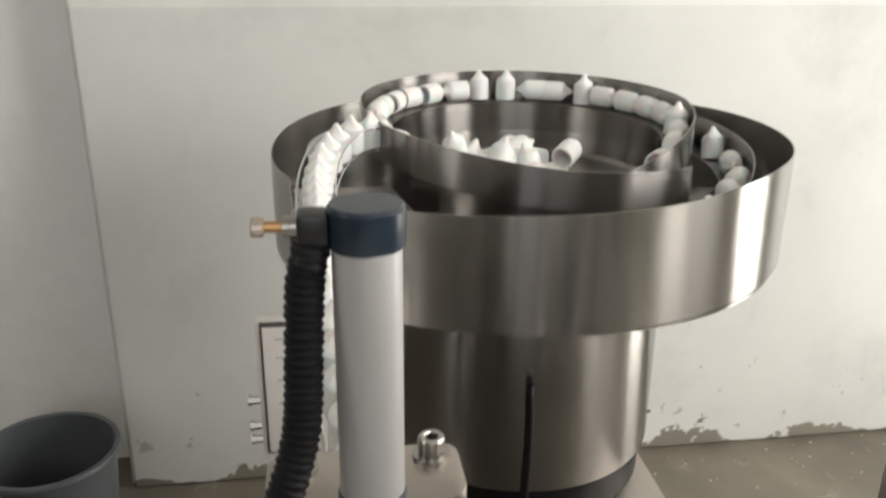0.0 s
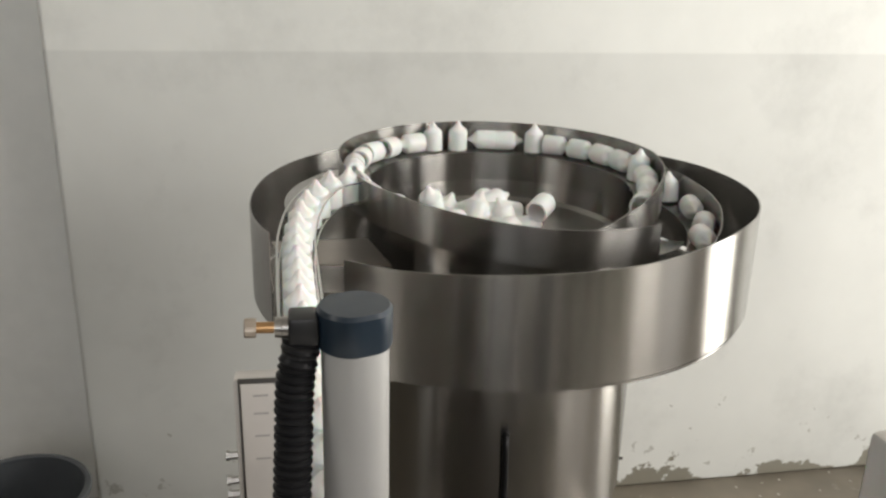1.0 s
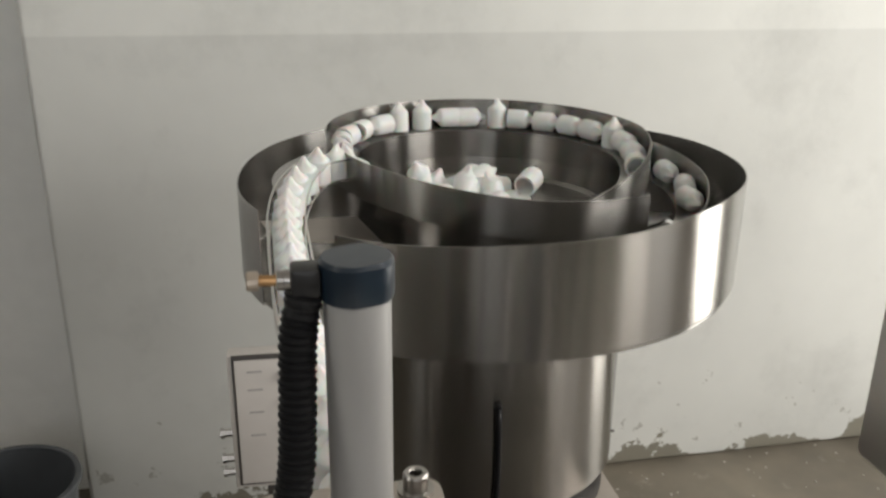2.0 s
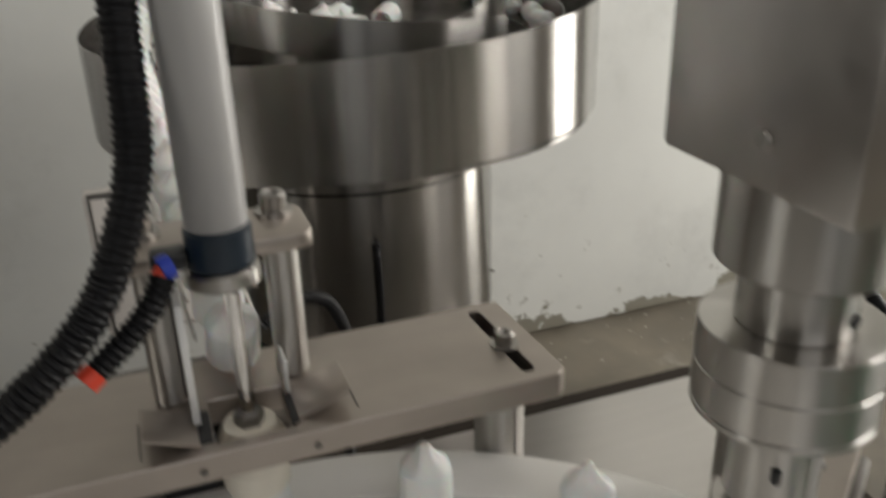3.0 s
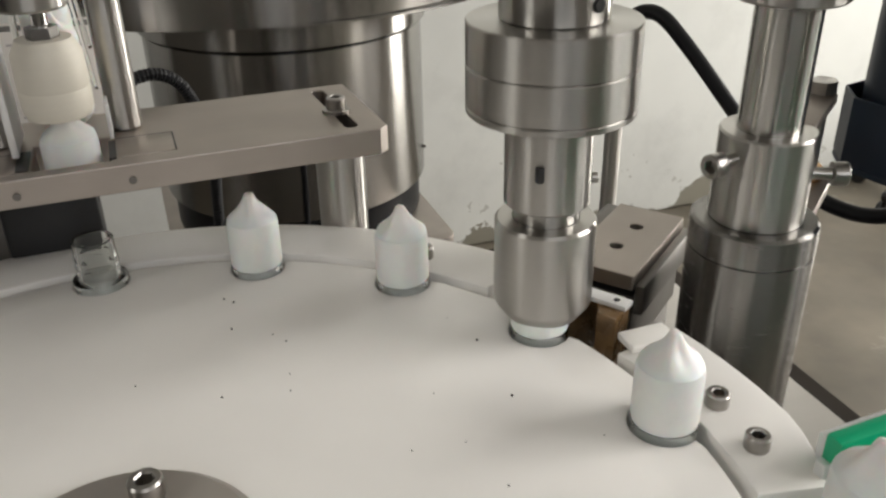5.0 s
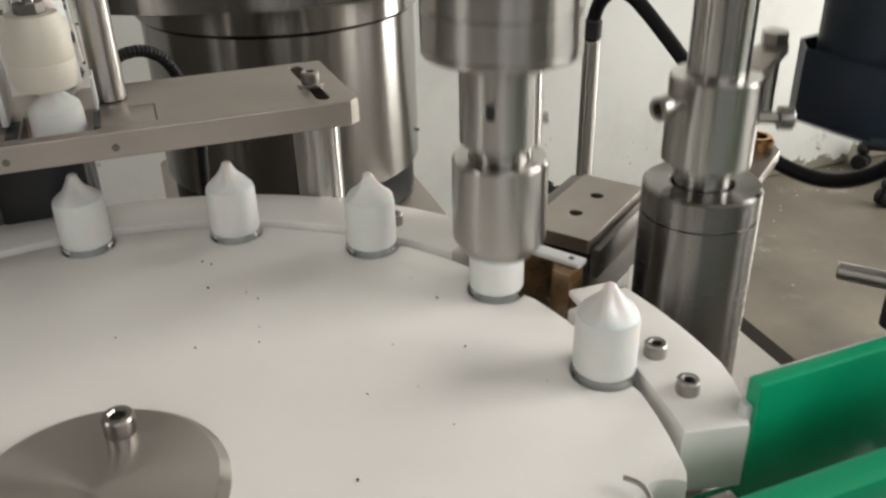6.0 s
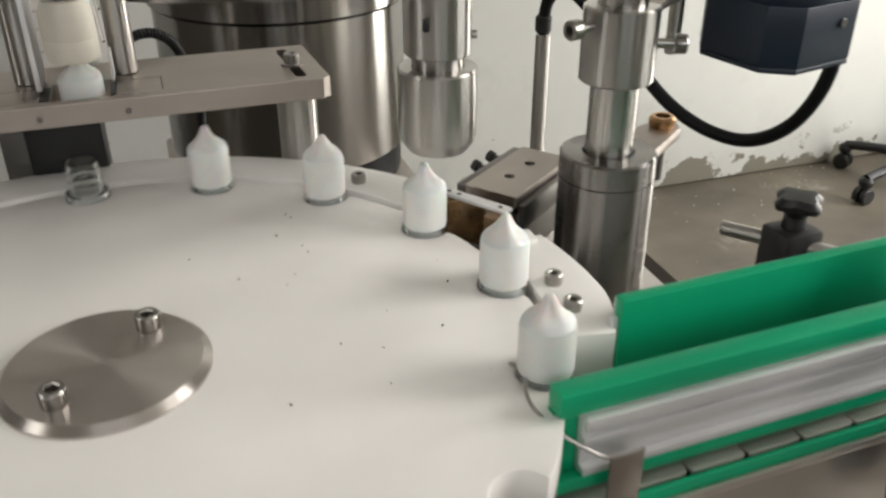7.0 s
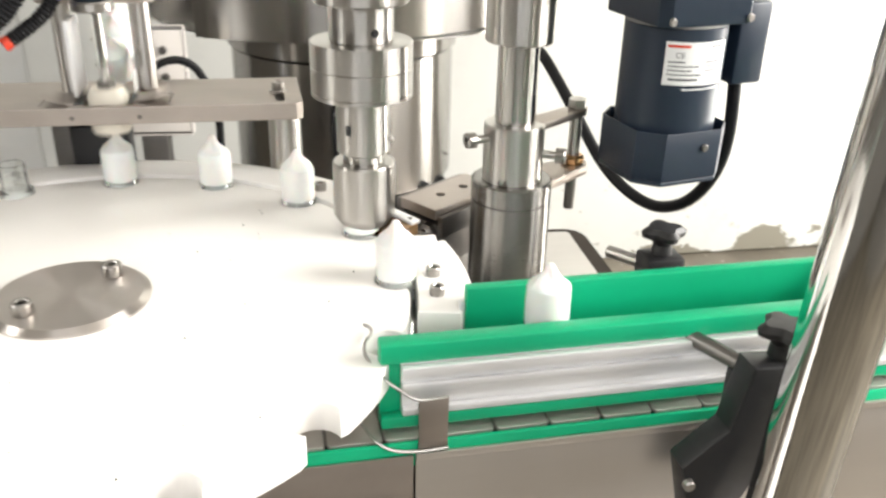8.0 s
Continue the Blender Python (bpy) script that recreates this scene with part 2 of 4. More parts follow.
def lathe(profile, segs=48, at=(0, 0, 0), ripple=None, close=False):
    """A turned solid round z. profile: (radius, height) from one end to the other. ripple(angle, k): factor on the radius of ring k."""
    bm = bmesh.new()
    rings = []
    for k, (r, z) in enumerate(profile):
        if r < 1e-6:
            rings.append([bm.verts.new((at[0], at[1], at[2] + z))])
            continue
        ring = []
        for i in range(segs):
            a = 2 * math.pi * i / segs
            q = r * (ripple(a, k) if ripple else 1)
            ring.append(bm.verts.new((at[0] + q * math.cos(a), at[1] + q * math.sin(a), at[2] + z)))
        rings.append(ring)
    pairs = list(zip(rings, rings[1:]))
    if close:
        pairs.append((rings[-1], rings[0]))
    for a, b in pairs:
        for i in range(segs):
            j = (i + 1) % segs
            if len(a) == 1 and len(b) == 1:
                continue
            if len(a) == 1:
                bm.faces.new((a[0], b[j], b[i]))
            elif len(b) == 1:
                bm.faces.new((a[i], a[j], b[0]))
            else:
                bm.faces.new((a[i], a[j], b[j], b[i]))
    if not close:
        for ring in (rings[0], rings[-1]):
            if len(ring) > 1:
                bm.faces.new(ring)
    return bm


def rod(r, z0, z1, c=0.001, segs=40, at=(0, 0, 0)):
    """A round bar with chamfered ends."""
    c = min(c, abs(z1 - z0) / 3, r / 2)
    return lathe([(0, z0), (r - c, z0), (r, z0 + c), (r, z1 - c), (r - c, z1), (0, z1)], segs, at)


def box(x0, x1, y0, y1, z0, z1, bevel=0.001, segments=2):
    bm = bmesh.new()
    bmesh.ops.create_cube(bm, size=1)
    for v in bm.verts:
        v.co = Vector(((x0 + x1) / 2 + v.co.x * (x1 - x0), (y0 + y1) / 2 + v.co.y * (y1 - y0), (z0 + z1) / 2 + v.co.z * (z1 - z0)))
    if bevel:
        bmesh.ops.bevel(bm, geom=bm.edges[:], offset=bevel, segments=segments, affect="EDGES", profile=0.5)
    return bm


def slab(outline, z0, z1, holes=(), bevel=0.0):
    """A plate of the given outline, with holes through it."""
    bm = bmesh.new()
    loops = []
    for line in (outline, *holes):
        vs = [bm.verts.new((x, y, z0)) for x, y in line]
        for a, b in zip(vs, vs[1:] + vs[:1]):
            bm.edges.new((a, b))
        loops.append(vs)
    bmesh.ops.triangle_fill(bm, edges=bm.edges[:], use_beauty=True, use_dissolve=False)
    res = bmesh.ops.extrude_face_region(bm, geom=bm.faces[:])
    for v in res["geom"]:
        if isinstance(v, bmesh.types.BMVert):
            v.co.z = z1
    bmesh.ops.recalc_face_normals(bm, faces=bm.faces[:])
    if bevel:
        rims = [e for e in bm.edges if len(e.link_faces) == 2 and e.calc_face_angle(0) > 1.2 and abs(e.verts[0].co.z - e.verts[1].co.z) < 1e-6]
        bmesh.ops.bevel(bm, geom=rims, offset=bevel, segments=2, affect="EDGES", profile=0.5)
    return bm


def arc(cx, cy, r, a0, a1, n):
    return [(cx + r * math.cos(radians(a0 + (a1 - a0) * i / (n - 1))), cy + r * math.sin(radians(a0 + (a1 - a0) * i / (n - 1)))) for i in range(n)]


def rounded(x0, x1, y0, y1, r, n=5):
    return arc(x1 - r, y1 - r, r, 0, 90, n) + arc(x0 + r, y1 - r, r, 90, 180, n) + arc(x0 + r, y0 + r, r, 180, 270, n) + arc(x1 - r, y0 + r, r, 270, 360, n)


def smooth_path(points, per=8):
    """A Catmull-Rom line through the points."""
    p = [Vector(q) for q in points]
    p = [p[0] * 2 - p[1]] + p + [p[-1] * 2 - p[-2]]
    out = []
    for i in range(1, len(p) - 2):
        for k in range(per):
            t = k / per
            a, b, c, d = p[i - 1:i + 3]
            out.append(0.5 * (2 * b + (c - a) * t + (2 * a - 5 * b + 4 * c - d) * t * t + (3 * b - a - 3 * c + d) * t ** 3))
    out.append(p[-2])
    return out


def tube(points, r, segs=14, per=8, ridge=0.0, pitch=0.004):
    """A bent tube; with a ridge it is corrugated."""
    line = smooth_path(points, per)
    if ridge:
        fine, carry = [], 0.0
        for a, b in zip(line, line[1:]):
            n = max(1, int((b - a).length / (pitch / 4)))
            fine += [a.lerp(b, i / n) for i in range(n)]
        line = fine + [line[-1]]
    bm = bmesh.new()
    rings, up, run = [], Vector((0.3, 0.2, 0.93)), 0.0
    for i, p in enumerate(line):
        way = (line[min(i + 1, len(line) - 1)] - line[max(i - 1, 0)]).normalized()
        side = up.cross(way)
        side = side.normalized() if side.length > 1e-4 else Vector((1, 0, 0))
        up = way.cross(side).normalized()
        if i:
            run += (p - line[i - 1]).length
        q = r + (ridge if ridge and (run % pitch) < pitch / 2 else 0)
        rings.append([bm.verts.new(p + q * (math.cos(2 * math.pi * k / segs) * side + math.sin(2 * math.pi * k / segs) * up)) for k in range(segs)])
    for a, b in zip(rings, rings[1:]):
        for k in range(segs):
            bm.faces.new((a[k], a[(k + 1) % segs], b[(k + 1) % segs], b[k]))
    bm.faces.new(rings[0]), bm.faces.new(rings[-1])
    return bm


def turned_to(direction, at):
    """A pose at a place, with z along the direction."""
    return Matrix.Translation(at) @ Vector(direction).to_track_quat("Z", "Y").to_matrix().to_4x4()


def socket_head(r, h):
    """A cap-screw head with its hexagon socket, standing on z = 0."""
    bm = lathe([(0, 0), (r * 0.97, 0), (r, h * 0.06), (r, h * 0.88), (r * 0.88, h), (r * 0.58, h), (r * 0.50, h * 0.92), (r * 0.50, h * 0.35), (0, h * 0.35)], 24,
               ripple=lambda a, k: 1.0 if k < 5 else 1.0 / max(math.cos(((a + math.pi / 6) % (math.pi / 3)) - math.pi / 6), 0.1) * 0.93)
    return bm


HEADS = {}


def screw(parent, at, r=0.0065, h=0.008, washer=True, m=None, name="bolt", material=None):
    """A socket screw as a part, with its washer as a sub-part."""
    key = (r, h)
    if key not in HEADS:
        HEADS[key] = (mesh_of("bolt", socket_head(r, h), material or BOLT), mesh_of("washer", lathe([(r * 0.5, 0), (r * 1.45, 0), (r * 1.45, r * 0.28), (r * 0.5, r * 0.28)], 24, close=True), BOLT))
    ob = new(name, HEADS[key][0])
    ob.parent = parent
    lift = r * 0.28 if washer else 0
    ob.matrix_basis = (m or Matrix()) @ Matrix.Translation(at) @ Matrix.Translation((0, 0, lift))
    if washer:
        w = new("washer", HEADS[key][1])
        w.parent = ob
        w.matrix_basis = Matrix.Translation((0, 0, -lift))
    return ob


# the room
WALL_Y, EAST, WEST, SOUTH, TOP = 1.93, 3.2, -2.6, -3.0, 3.5
tagged(part("floor", box(WEST - 0.1, EAST + 0.1, SOUTH - 0.1, WALL_Y + 0.6, -0.1, 0, 0), CONCRETE, smooth=0), "worn stained grey concrete floor", "floor", kind="structure")
tagged(part("ceiling", box(WEST - 0.1, EAST + 0.1, SOUTH - 0.1, WALL_Y + 0.6, TOP, TOP + 0.1, 0), CEILING, smooth=0), "plain off-white painted ceiling", "ceiling", kind="structure")
tagged(part("wall_north", box(-0.536, EAST, WALL_Y, WALL_Y + 0.4, 0, TOP, 0.014, 4), PLASTER), "white plaster wall with damp peeling paint at its foot", "wall", kind="structure")
tagged(part("wall_recess", box(WEST, -0.536, WALL_Y + 0.16, WALL_Y + 0.4, 0, TOP, 0), RECESS, smooth=0), "shaded grey painted wall set back behind the white one", "wall", kind="structure")


def wall_with_openings(name, along, at, a0, a1, openings, material, label):
    """A wall along x or y with openings through it, each (from, to, sill, head)."""
    bm = slab([(a0, 0), (a1, 0), (a1, TOP), (a0, TOP)], 0, 0.2, [[(p, b), (q, b), (q, c), (p, c)] for p, q, b, c in openings])
    ob = part(name, bm, material, smooth=0)
    if along == "y":
        ob.matrix_basis = Matrix.Translation((at, 0, 0)) @ Matrix(((0, 0, 1, 0), (1, 0, 0, 0), (0, 1, 0, 0), (0, 0, 0, 1)))
    else:
        ob.matrix_basis = Matrix.Translation((0, at, 0)) @ Matrix(((1, 0, 0, 0), (0, 0, 1, 0), (0, 1, 0, 0), (0, 0, 0, 1)))
    return tagged(ob, label, "wall", kind="structure")


wall_with_openings("wall_east", "y", EAST, SOUTH, WALL_Y + 0.4, [(-2.12, -0.03, 1.48, 3.12), (0.58, 1.36, 0.02, 2.12)], PALEWALL, "pale painted wall with a wide window and an open doorway")
# west and south walls are out of view, painted dark for the reflections
wall_with_openings("wall_west", "y", WEST - 0.2, SOUTH, WALL_Y + 0.4, [(-0.85, 0.05, 1.58, 3.22)], DARKROOM, "unseen west wall, dark grey to dim the steel's reflections, with a narrow window opening")
wall_with_openings("wall_south", "x", SOUTH - 0.2, WEST, EAST, [(-1.3, 1.2, 1.75, 3.15)], DARKROOM, "unseen south wall, dark grey to dim the steel's reflections, with an opening added for fill light")


def window(name, along, at, a0, a1, z0, z1, bars):
    w = thing(name, "unseen painted metal window frame with clear panes in the wall", "window", kind="structure")
    m = Matrix(((0, 0, 1, at), (1, 0, 0, 0), (0, 1, 0, 0), (0, 0, 0, 1))) if along == "y" else Matrix(((1, 0, 0, 0), (0, 0, 1, at), (0, 1, 0, 0), (0, 0, 0, 1)))
    w.matrix_basis = m
    part("window_frame", slab([(a0, z0), (a1, z0), (a1, z1), (a0, z1)], 0.06, 0.11, [[(a0 + 0.05, z0 + 0.05), (a1 - 0.05, z0 + 0.05), (a1 - 0.05, z1 - 0.05), (a0 + 0.05, z1 - 0.05)]]), PANEL, w)
    for i in range(1, bars):
        c = a0 + (a1 - a0) * i / bars
        part("mullion", box(c - 0.02, c + 0.02, z0 + 0.05, z1 - 0.05, 0.065, 0.105, 0.003), PANEL, w)
    return w


window("window_1", "y", EAST, -2.12, -0.03, 1.48, 3.12, 2)
window("window_2", "y", WEST - 0.2, -0.85, 0.05, 1.58, 3.22, 1)
# the south frame is made up to go with the added fill lamps
window("fill_window_south", "x", SOUTH - 0.2, -1.3, 1.2, 1.75, 3.15, 2)

# the machine's bed
TABLE = 0.737
bed = thing("machine_cabinet", "stainless steel machine cabinet with a flat top under the rotary table", "machine")
part("table_top", slab(rounded(-0.62, 0.622, -0.29, 0.612, 0.006), TABLE - 0.012, TABLE), SHEET, bed)
part("gutter", slab(rounded(-0.65, 0.655, -0.32, 0.650, 0.035), TABLE - 0.05, TABLE - 0.0125), RIM, bed, "dark steel rim round the top")
part("body", box(-0.60, 0.605, -0.28, 0.600, 0.06, TABLE - 0.051, 0.006), SHEET, bed)
for x in (-0.54, 0.55):
    for y in (-0.22, 0.54):
        part("foot", rod(0.03, 0, 0.061, 0.004, 20, (x, y, 0)), RUBBER, bed)

# rotary star wheel
CX, CY, RP = 0.0267, -0.0030, 0.2433
DISC_TOP = 0.9925
POCKETS = 16
PHASE = 90.5
STEPS = [(1.74, 2.22), (4.18, 4.66), (6.60, 7.10)]


def turned(t):
    """How far the wheel has turned, in degrees clockwise."""
    a = 0.0
    for s, e in STEPS:
        k = min(1, max(0, (t - s) / (e - s)))
        a += 22.5 * k * k * (3 - 2 * k)
    return a


def wheel_outline():
    r_out, r_p = 0.2525, 0.0168
    pts = []
    half = math.degrees(math.asin(r_p / r_out)) + 0.35
    for i in range(POCKETS):
        a = PHASE - 90 + 22.5 * i
        c = (RP * math.cos(radians(a)), RP * math.sin(radians(a)))
        start = math.degrees(math.atan2(r_out * math.sin(radians(half)), r_out * math.cos(radians(half)) - RP))
        pts += arc(c[0], c[1], r_p, a - start, a + start - 360, 15)
        pts += arc(0, 0, r_out, a + half + 0.8, a + 22.5 - half - 0.8, 9)
    return pts


wheel = thing("star_wheel", "white plastic star wheel with round pockets and a steel hub plate", "rotary table", m=pose(CX, CY, 0))
part("disc", slab(wheel_outline(), DISC_TOP - 0.022, DISC_TOP, bevel=0.0012), POM, wheel)
hub = part("hub_plate", lathe([(0, 0), (0.0575, 0), (0.0575, 0.0015), (0.0530, 0.0055), (0, 0.0055)], 72, (0, 0, DISC_TOP)), HUB, wheel, "round turned steel hub plate")
for a in (114.0, 294.0):
    screw(hub, (0.0375 * math.cos(radians(a)), 0.0375 * math.sin(radians(a)), DISC_TOP + 0.0055), 0.0075, 0.0095, False)
part("shaft", rod(0.03, TABLE + 0.001, DISC_TOP - 0.022, 0.002, 40), TURNED, wheel)

# fixed guide round the wheel
ring = thing("guide_ring", "white plastic guide ring bolted round the star wheel", "guide rail")
RING_A0, RING_A1 = -12.0, 215.0
for a0, a1 in ((RING_A0, 13.0), (34.0, RING_A1)):
    n = max(12, int(a1 - a0) // 2)
    rim = []
    for k in range(n):
        a = a0 + (a1 - a0) * k / (n - 1)
        r = 0.3015 - 0.011 * max(0.0, (-3.0 - a) / 9.0) ** 1.4 if a < -3 else 0.3015
        rim.append((CX + r * math.cos(radians(a)), CY + r * math.sin(radians(a))))
    part("guide", slab(rim + arc(CX, CY, 0.2585, a1, a0, n), DISC_TOP - 0.036, DISC_TOP + 0.0015, bevel=0.0015), POM, ring)
for x, y in ((0.300, 0.0), (0.298, -0.032), (0.219, 0.193), (-0.077, 0.263), (-0.2, 0.175)):
    screw(ring, (x, y, DISC_TOP + 0.0015), 0.0058, 0.0075, False)
for a in (6, 62, 130, 200):
    part("standoff", rod(0.009, TABLE, DISC_TOP - 0.0365, 0.001, 20, (CX + 0.281 * math.cos(radians(a)), CY + 0.281 * math.sin(radians(a)), 0)), TURNED, ring)
block = part("guide_block", box(0.284, 0.312, 0.050, 0.066, DISC_TOP + 0.0018, DISC_TOP + 0.0065, 0.0012), POM, ring, "small white plastic guide block", m=None)

# chips of swarf on the wheel
rng = random.Random(4)
specks = bmesh.new()
for _ in range(30):
    a, r = rng.uniform(-60, 130), rng.uniform(0.10, 0.225)
    s = rng.uniform(0.0003, 0.0008)
    v = bmesh.ops.create_icosphere(specks, subdivisions=1, radius=s)["verts"]
    bmesh.ops.translate(specks, verts=v, vec=(r * math.cos(radians(a)), r * math.sin(radians(a)), DISC_TOP + s * 0.6))
part("swarf", specks, BLACK, wheel, "tiny dark specks of swarf")["kind"] = "stuff"


# bottles and caps
def bottle_mesh():
    prof = [(0, 0.0), (0.0135, 0.0), (0.0162, 0.003), (0.0162, 0.043), (0.0158, 0.0475), (0.0150, 0.0500), (0.0160, 0.0525), (0.0160, 0.0572), (0.0125, 0.0578),
            (0.0118, 0.0590), (0.0128, 0.0610), (0.0128, 0.0625), (0.0118, 0.0645), (0.0128, 0.0665), (0.0128, 0.0680), (0.0118, 0.0700), (0.0128, 0.0720), (0.0122, 0.0750), (0.0122, 0.0830),
            (0.0100, 0.0830), (0.0100, 0.0580), (0.0135, 0.0480), (0.0135, 0.0040), (0, 0.0040)]
    return mesh_of("glass", lathe(prof, 32), GLASS, 60)


def cap_mesh():
    """A ribbed closure: round skirt, faceted shoulder and a pinched tip."""
    skirt_prof = [(0.0125, 0.0), (0.0155, 0.0), (0.0159, 0.0015), (0.0158, 0.020), (0.0157, 0.0275), (0.0151, 0.0305), (0.0120, 0.0302), (0.0125, 0.0020)]
    tip_prof = [(0, 0.0304), (0.0151, 0.0306), (0.0138, 0.0325), (0.0115, 0.0345), (0.0088, 0.0366), (0.0066, 0.0390), (0.0049, 0.0418), (0.0037, 0.0445), (0.0029, 0.0465), (0.0018, 0.0473), (0, 0.0475)]
    depth = (0, 0.01, 0.06, 0.13, 0.19, 0.20, 0.16, 0.08, 0.03, 0, 0)

    def pleats(a, k):
        # three soft folds, pinched and slightly twisted towards the tip
        return 1 + depth[k] * (0.75 * math.cos(3 * (a + 0.10 * k)) + 0.35 * math.cos(5 * a + 1.1 + 0.15 * k))
    return mesh_of("skirt", lathe(skirt_prof, 48, close=True), CAPWHITE, 40), mesh_of("tip", lathe(tip_prof, 48, ripple=pleats), CAPWHITE, 50)


BOTTLE, (CAP, CAPTIP) = bottle_mesh(), cap_mesh()
FILL = mesh_of("liquid", lathe([(0, 0.0042), (0.0126, 0.0042), (0.0134, 0.0050), (0.0134, 0.0476), (0.0099, 0.0576), (0, 0.0578)], 24), LIQUID)
CHAIN = 0.939


def bottle(label):
    b = thing("dropper_bottle", label, "bottle", "bottles in the star wheel")
    g = new("glass", BOTTLE)
    g.parent = b
    q = new("liquid", FILL)
    q.parent = b
    return b


def closure(label, group):
    c = thing("bottle_cap", label, "bottle cap", group)
    for n, me in (("skirt", CAP), ("tip", CAPTIP)):
        new(n, me).parent = c
    return c


def on_wheel(a):
    return CX + RP * math.cos(radians(a)), CY + RP * math.sin(radians(a))


# conveyor: local x along the run, local y across it
CONV = pose(0.25, -0.092, 0, 0, 0, 2.0)
SPEED = 0.115

conveyor = thing("conveyor", "stainless steel slat-chain conveyor frame with green wear strips", "conveyor", m=CONV)
part("front_side_panel", box(0.0155, 1.25, -0.0475, -0.0455, TABLE, 0.9300, 0.0004), CONVSTEEL, conveyor)
# separate panel in darker steel; the shade under the disc is in its colour
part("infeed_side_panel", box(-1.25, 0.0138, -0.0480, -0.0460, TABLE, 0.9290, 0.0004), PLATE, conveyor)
part("back_side_panel", box(-1.25, 1.25, 0.0455, 0.0475, TABLE, 0.9300, 0.0004), CONVSTEEL, conveyor)
part("panel_lip", box(0.0155, 1.25, -0.0495, -0.0475, 0.9255, 0.9312, 0.0006), CONVSTEEL, conveyor)
for y in (-0.0450, 0.0415):
    part("wear_strip", box(-1.25, 1.25, y, y + 0.0035, 0.918, 0.9375, 0.0008), GREEN, conveyor, "green plastic wear strip")
part("chain_bed", box(-1.25, 1.25, -0.038, 0.038, 0.88, 0.930, 0.001), DARKSTEEL, conveyor)
for x in (-1.0, 0.9):
    for y in (-0.0465, 0.0465):
        part("leg", box(x - 0.02, x + 0.02, y - 0.015, y + 0.015, 0, TABLE, 0.002), SHEET, conveyor)

chain = thing("conveyor_chain", "flat steel slat chain running between green strips", "conveyor chain", m=CONV)
PITCH = 0.0393
slat_outline = rounded(-PITCH / 2 + 0.0009, PITCH / 2 - 0.0009, -0.0405, 0.0405, 0.003, 3)
SLATMESH = mesh_of("slat", slab(slat_outline, 0.9355, 0.9388, bevel=0.0005), SLAT)
for i in range(44):
    s = new("slat", SLATMESH)
    s.parent = chain
    s.matrix_basis = Matrix.Translation((-1.22 + PITCH * i, 0, 0))


def guide_rail(name, y, x0, x1, z0, z1, front, label):
    """A green plastic rail; the front one is clipped into an aluminium extrusion."""
    r = thing(name, label, "guide rail", "conveyor guide rails", m=CONV)
    if front:
        part("green_face", box(x0, x1, y, y + 0.0075, z0, z1 - 0.0152, 0.0008), GREEN, r)
        part("top_lip", box(x0, x1, y - 0.007, y + 0.0077, z1 - 0.015, z1, 0.002), GREEN, r)
        part("bottom_lip", box(x0, x1, y - 0.009, y - 0.0002, z0 + 0.0004, z0 + 0.010, 0.002), GREEN, r)
        x0 += 0.0145
        part("extrusion", box(x0, x1, y - 0.005, y - 0.0003, z0 + 0.0105, z1 - 0.0155, 0.0005), ALU, r, "silver aluminium extrusion")
        for k, (za, zb, d) in enumerate(((z1 - 0.0245, z1 - 0.0160, 0.011), (z1 - 0.0365, z1 - 0.0300, 0.009), (z0 + 0.0110, z0 + 0.0165, 0.010))):
            part("extrusion_rib", box(x0, x1, y - d, y - 0.0048, za, zb, 0.0012), ALU, r)
    else:
        part("green_face", box(x0, x1, y, y + 0.0092, z0, z1, 0.0016), GREEN, r)
        part("end_clip", box(x0 - 0.0045, x0 - 0.0002, y + 0.002, y + 0.008, z0 + 0.012, z1 - 0.012, 0.001), ALU, r)
        part("extrusion", box(x0 + 0.004, x1, y + 0.0094, y + 0.016, z0 + 0.01, z1 - 0.006, 0.001), ALU, r, "silver aluminium extrusion")
    return r


guide_rail("front_rail", -0.0265, -0.0065, 1.2, 0.943, 1.009, True, "green plastic conveyor guide rail in an aluminium extrusion")
guide_rail("back_rail", 0.0285, 0.066, 1.2, 0.943, 1.013, False, "green plastic conveyor guide rail")


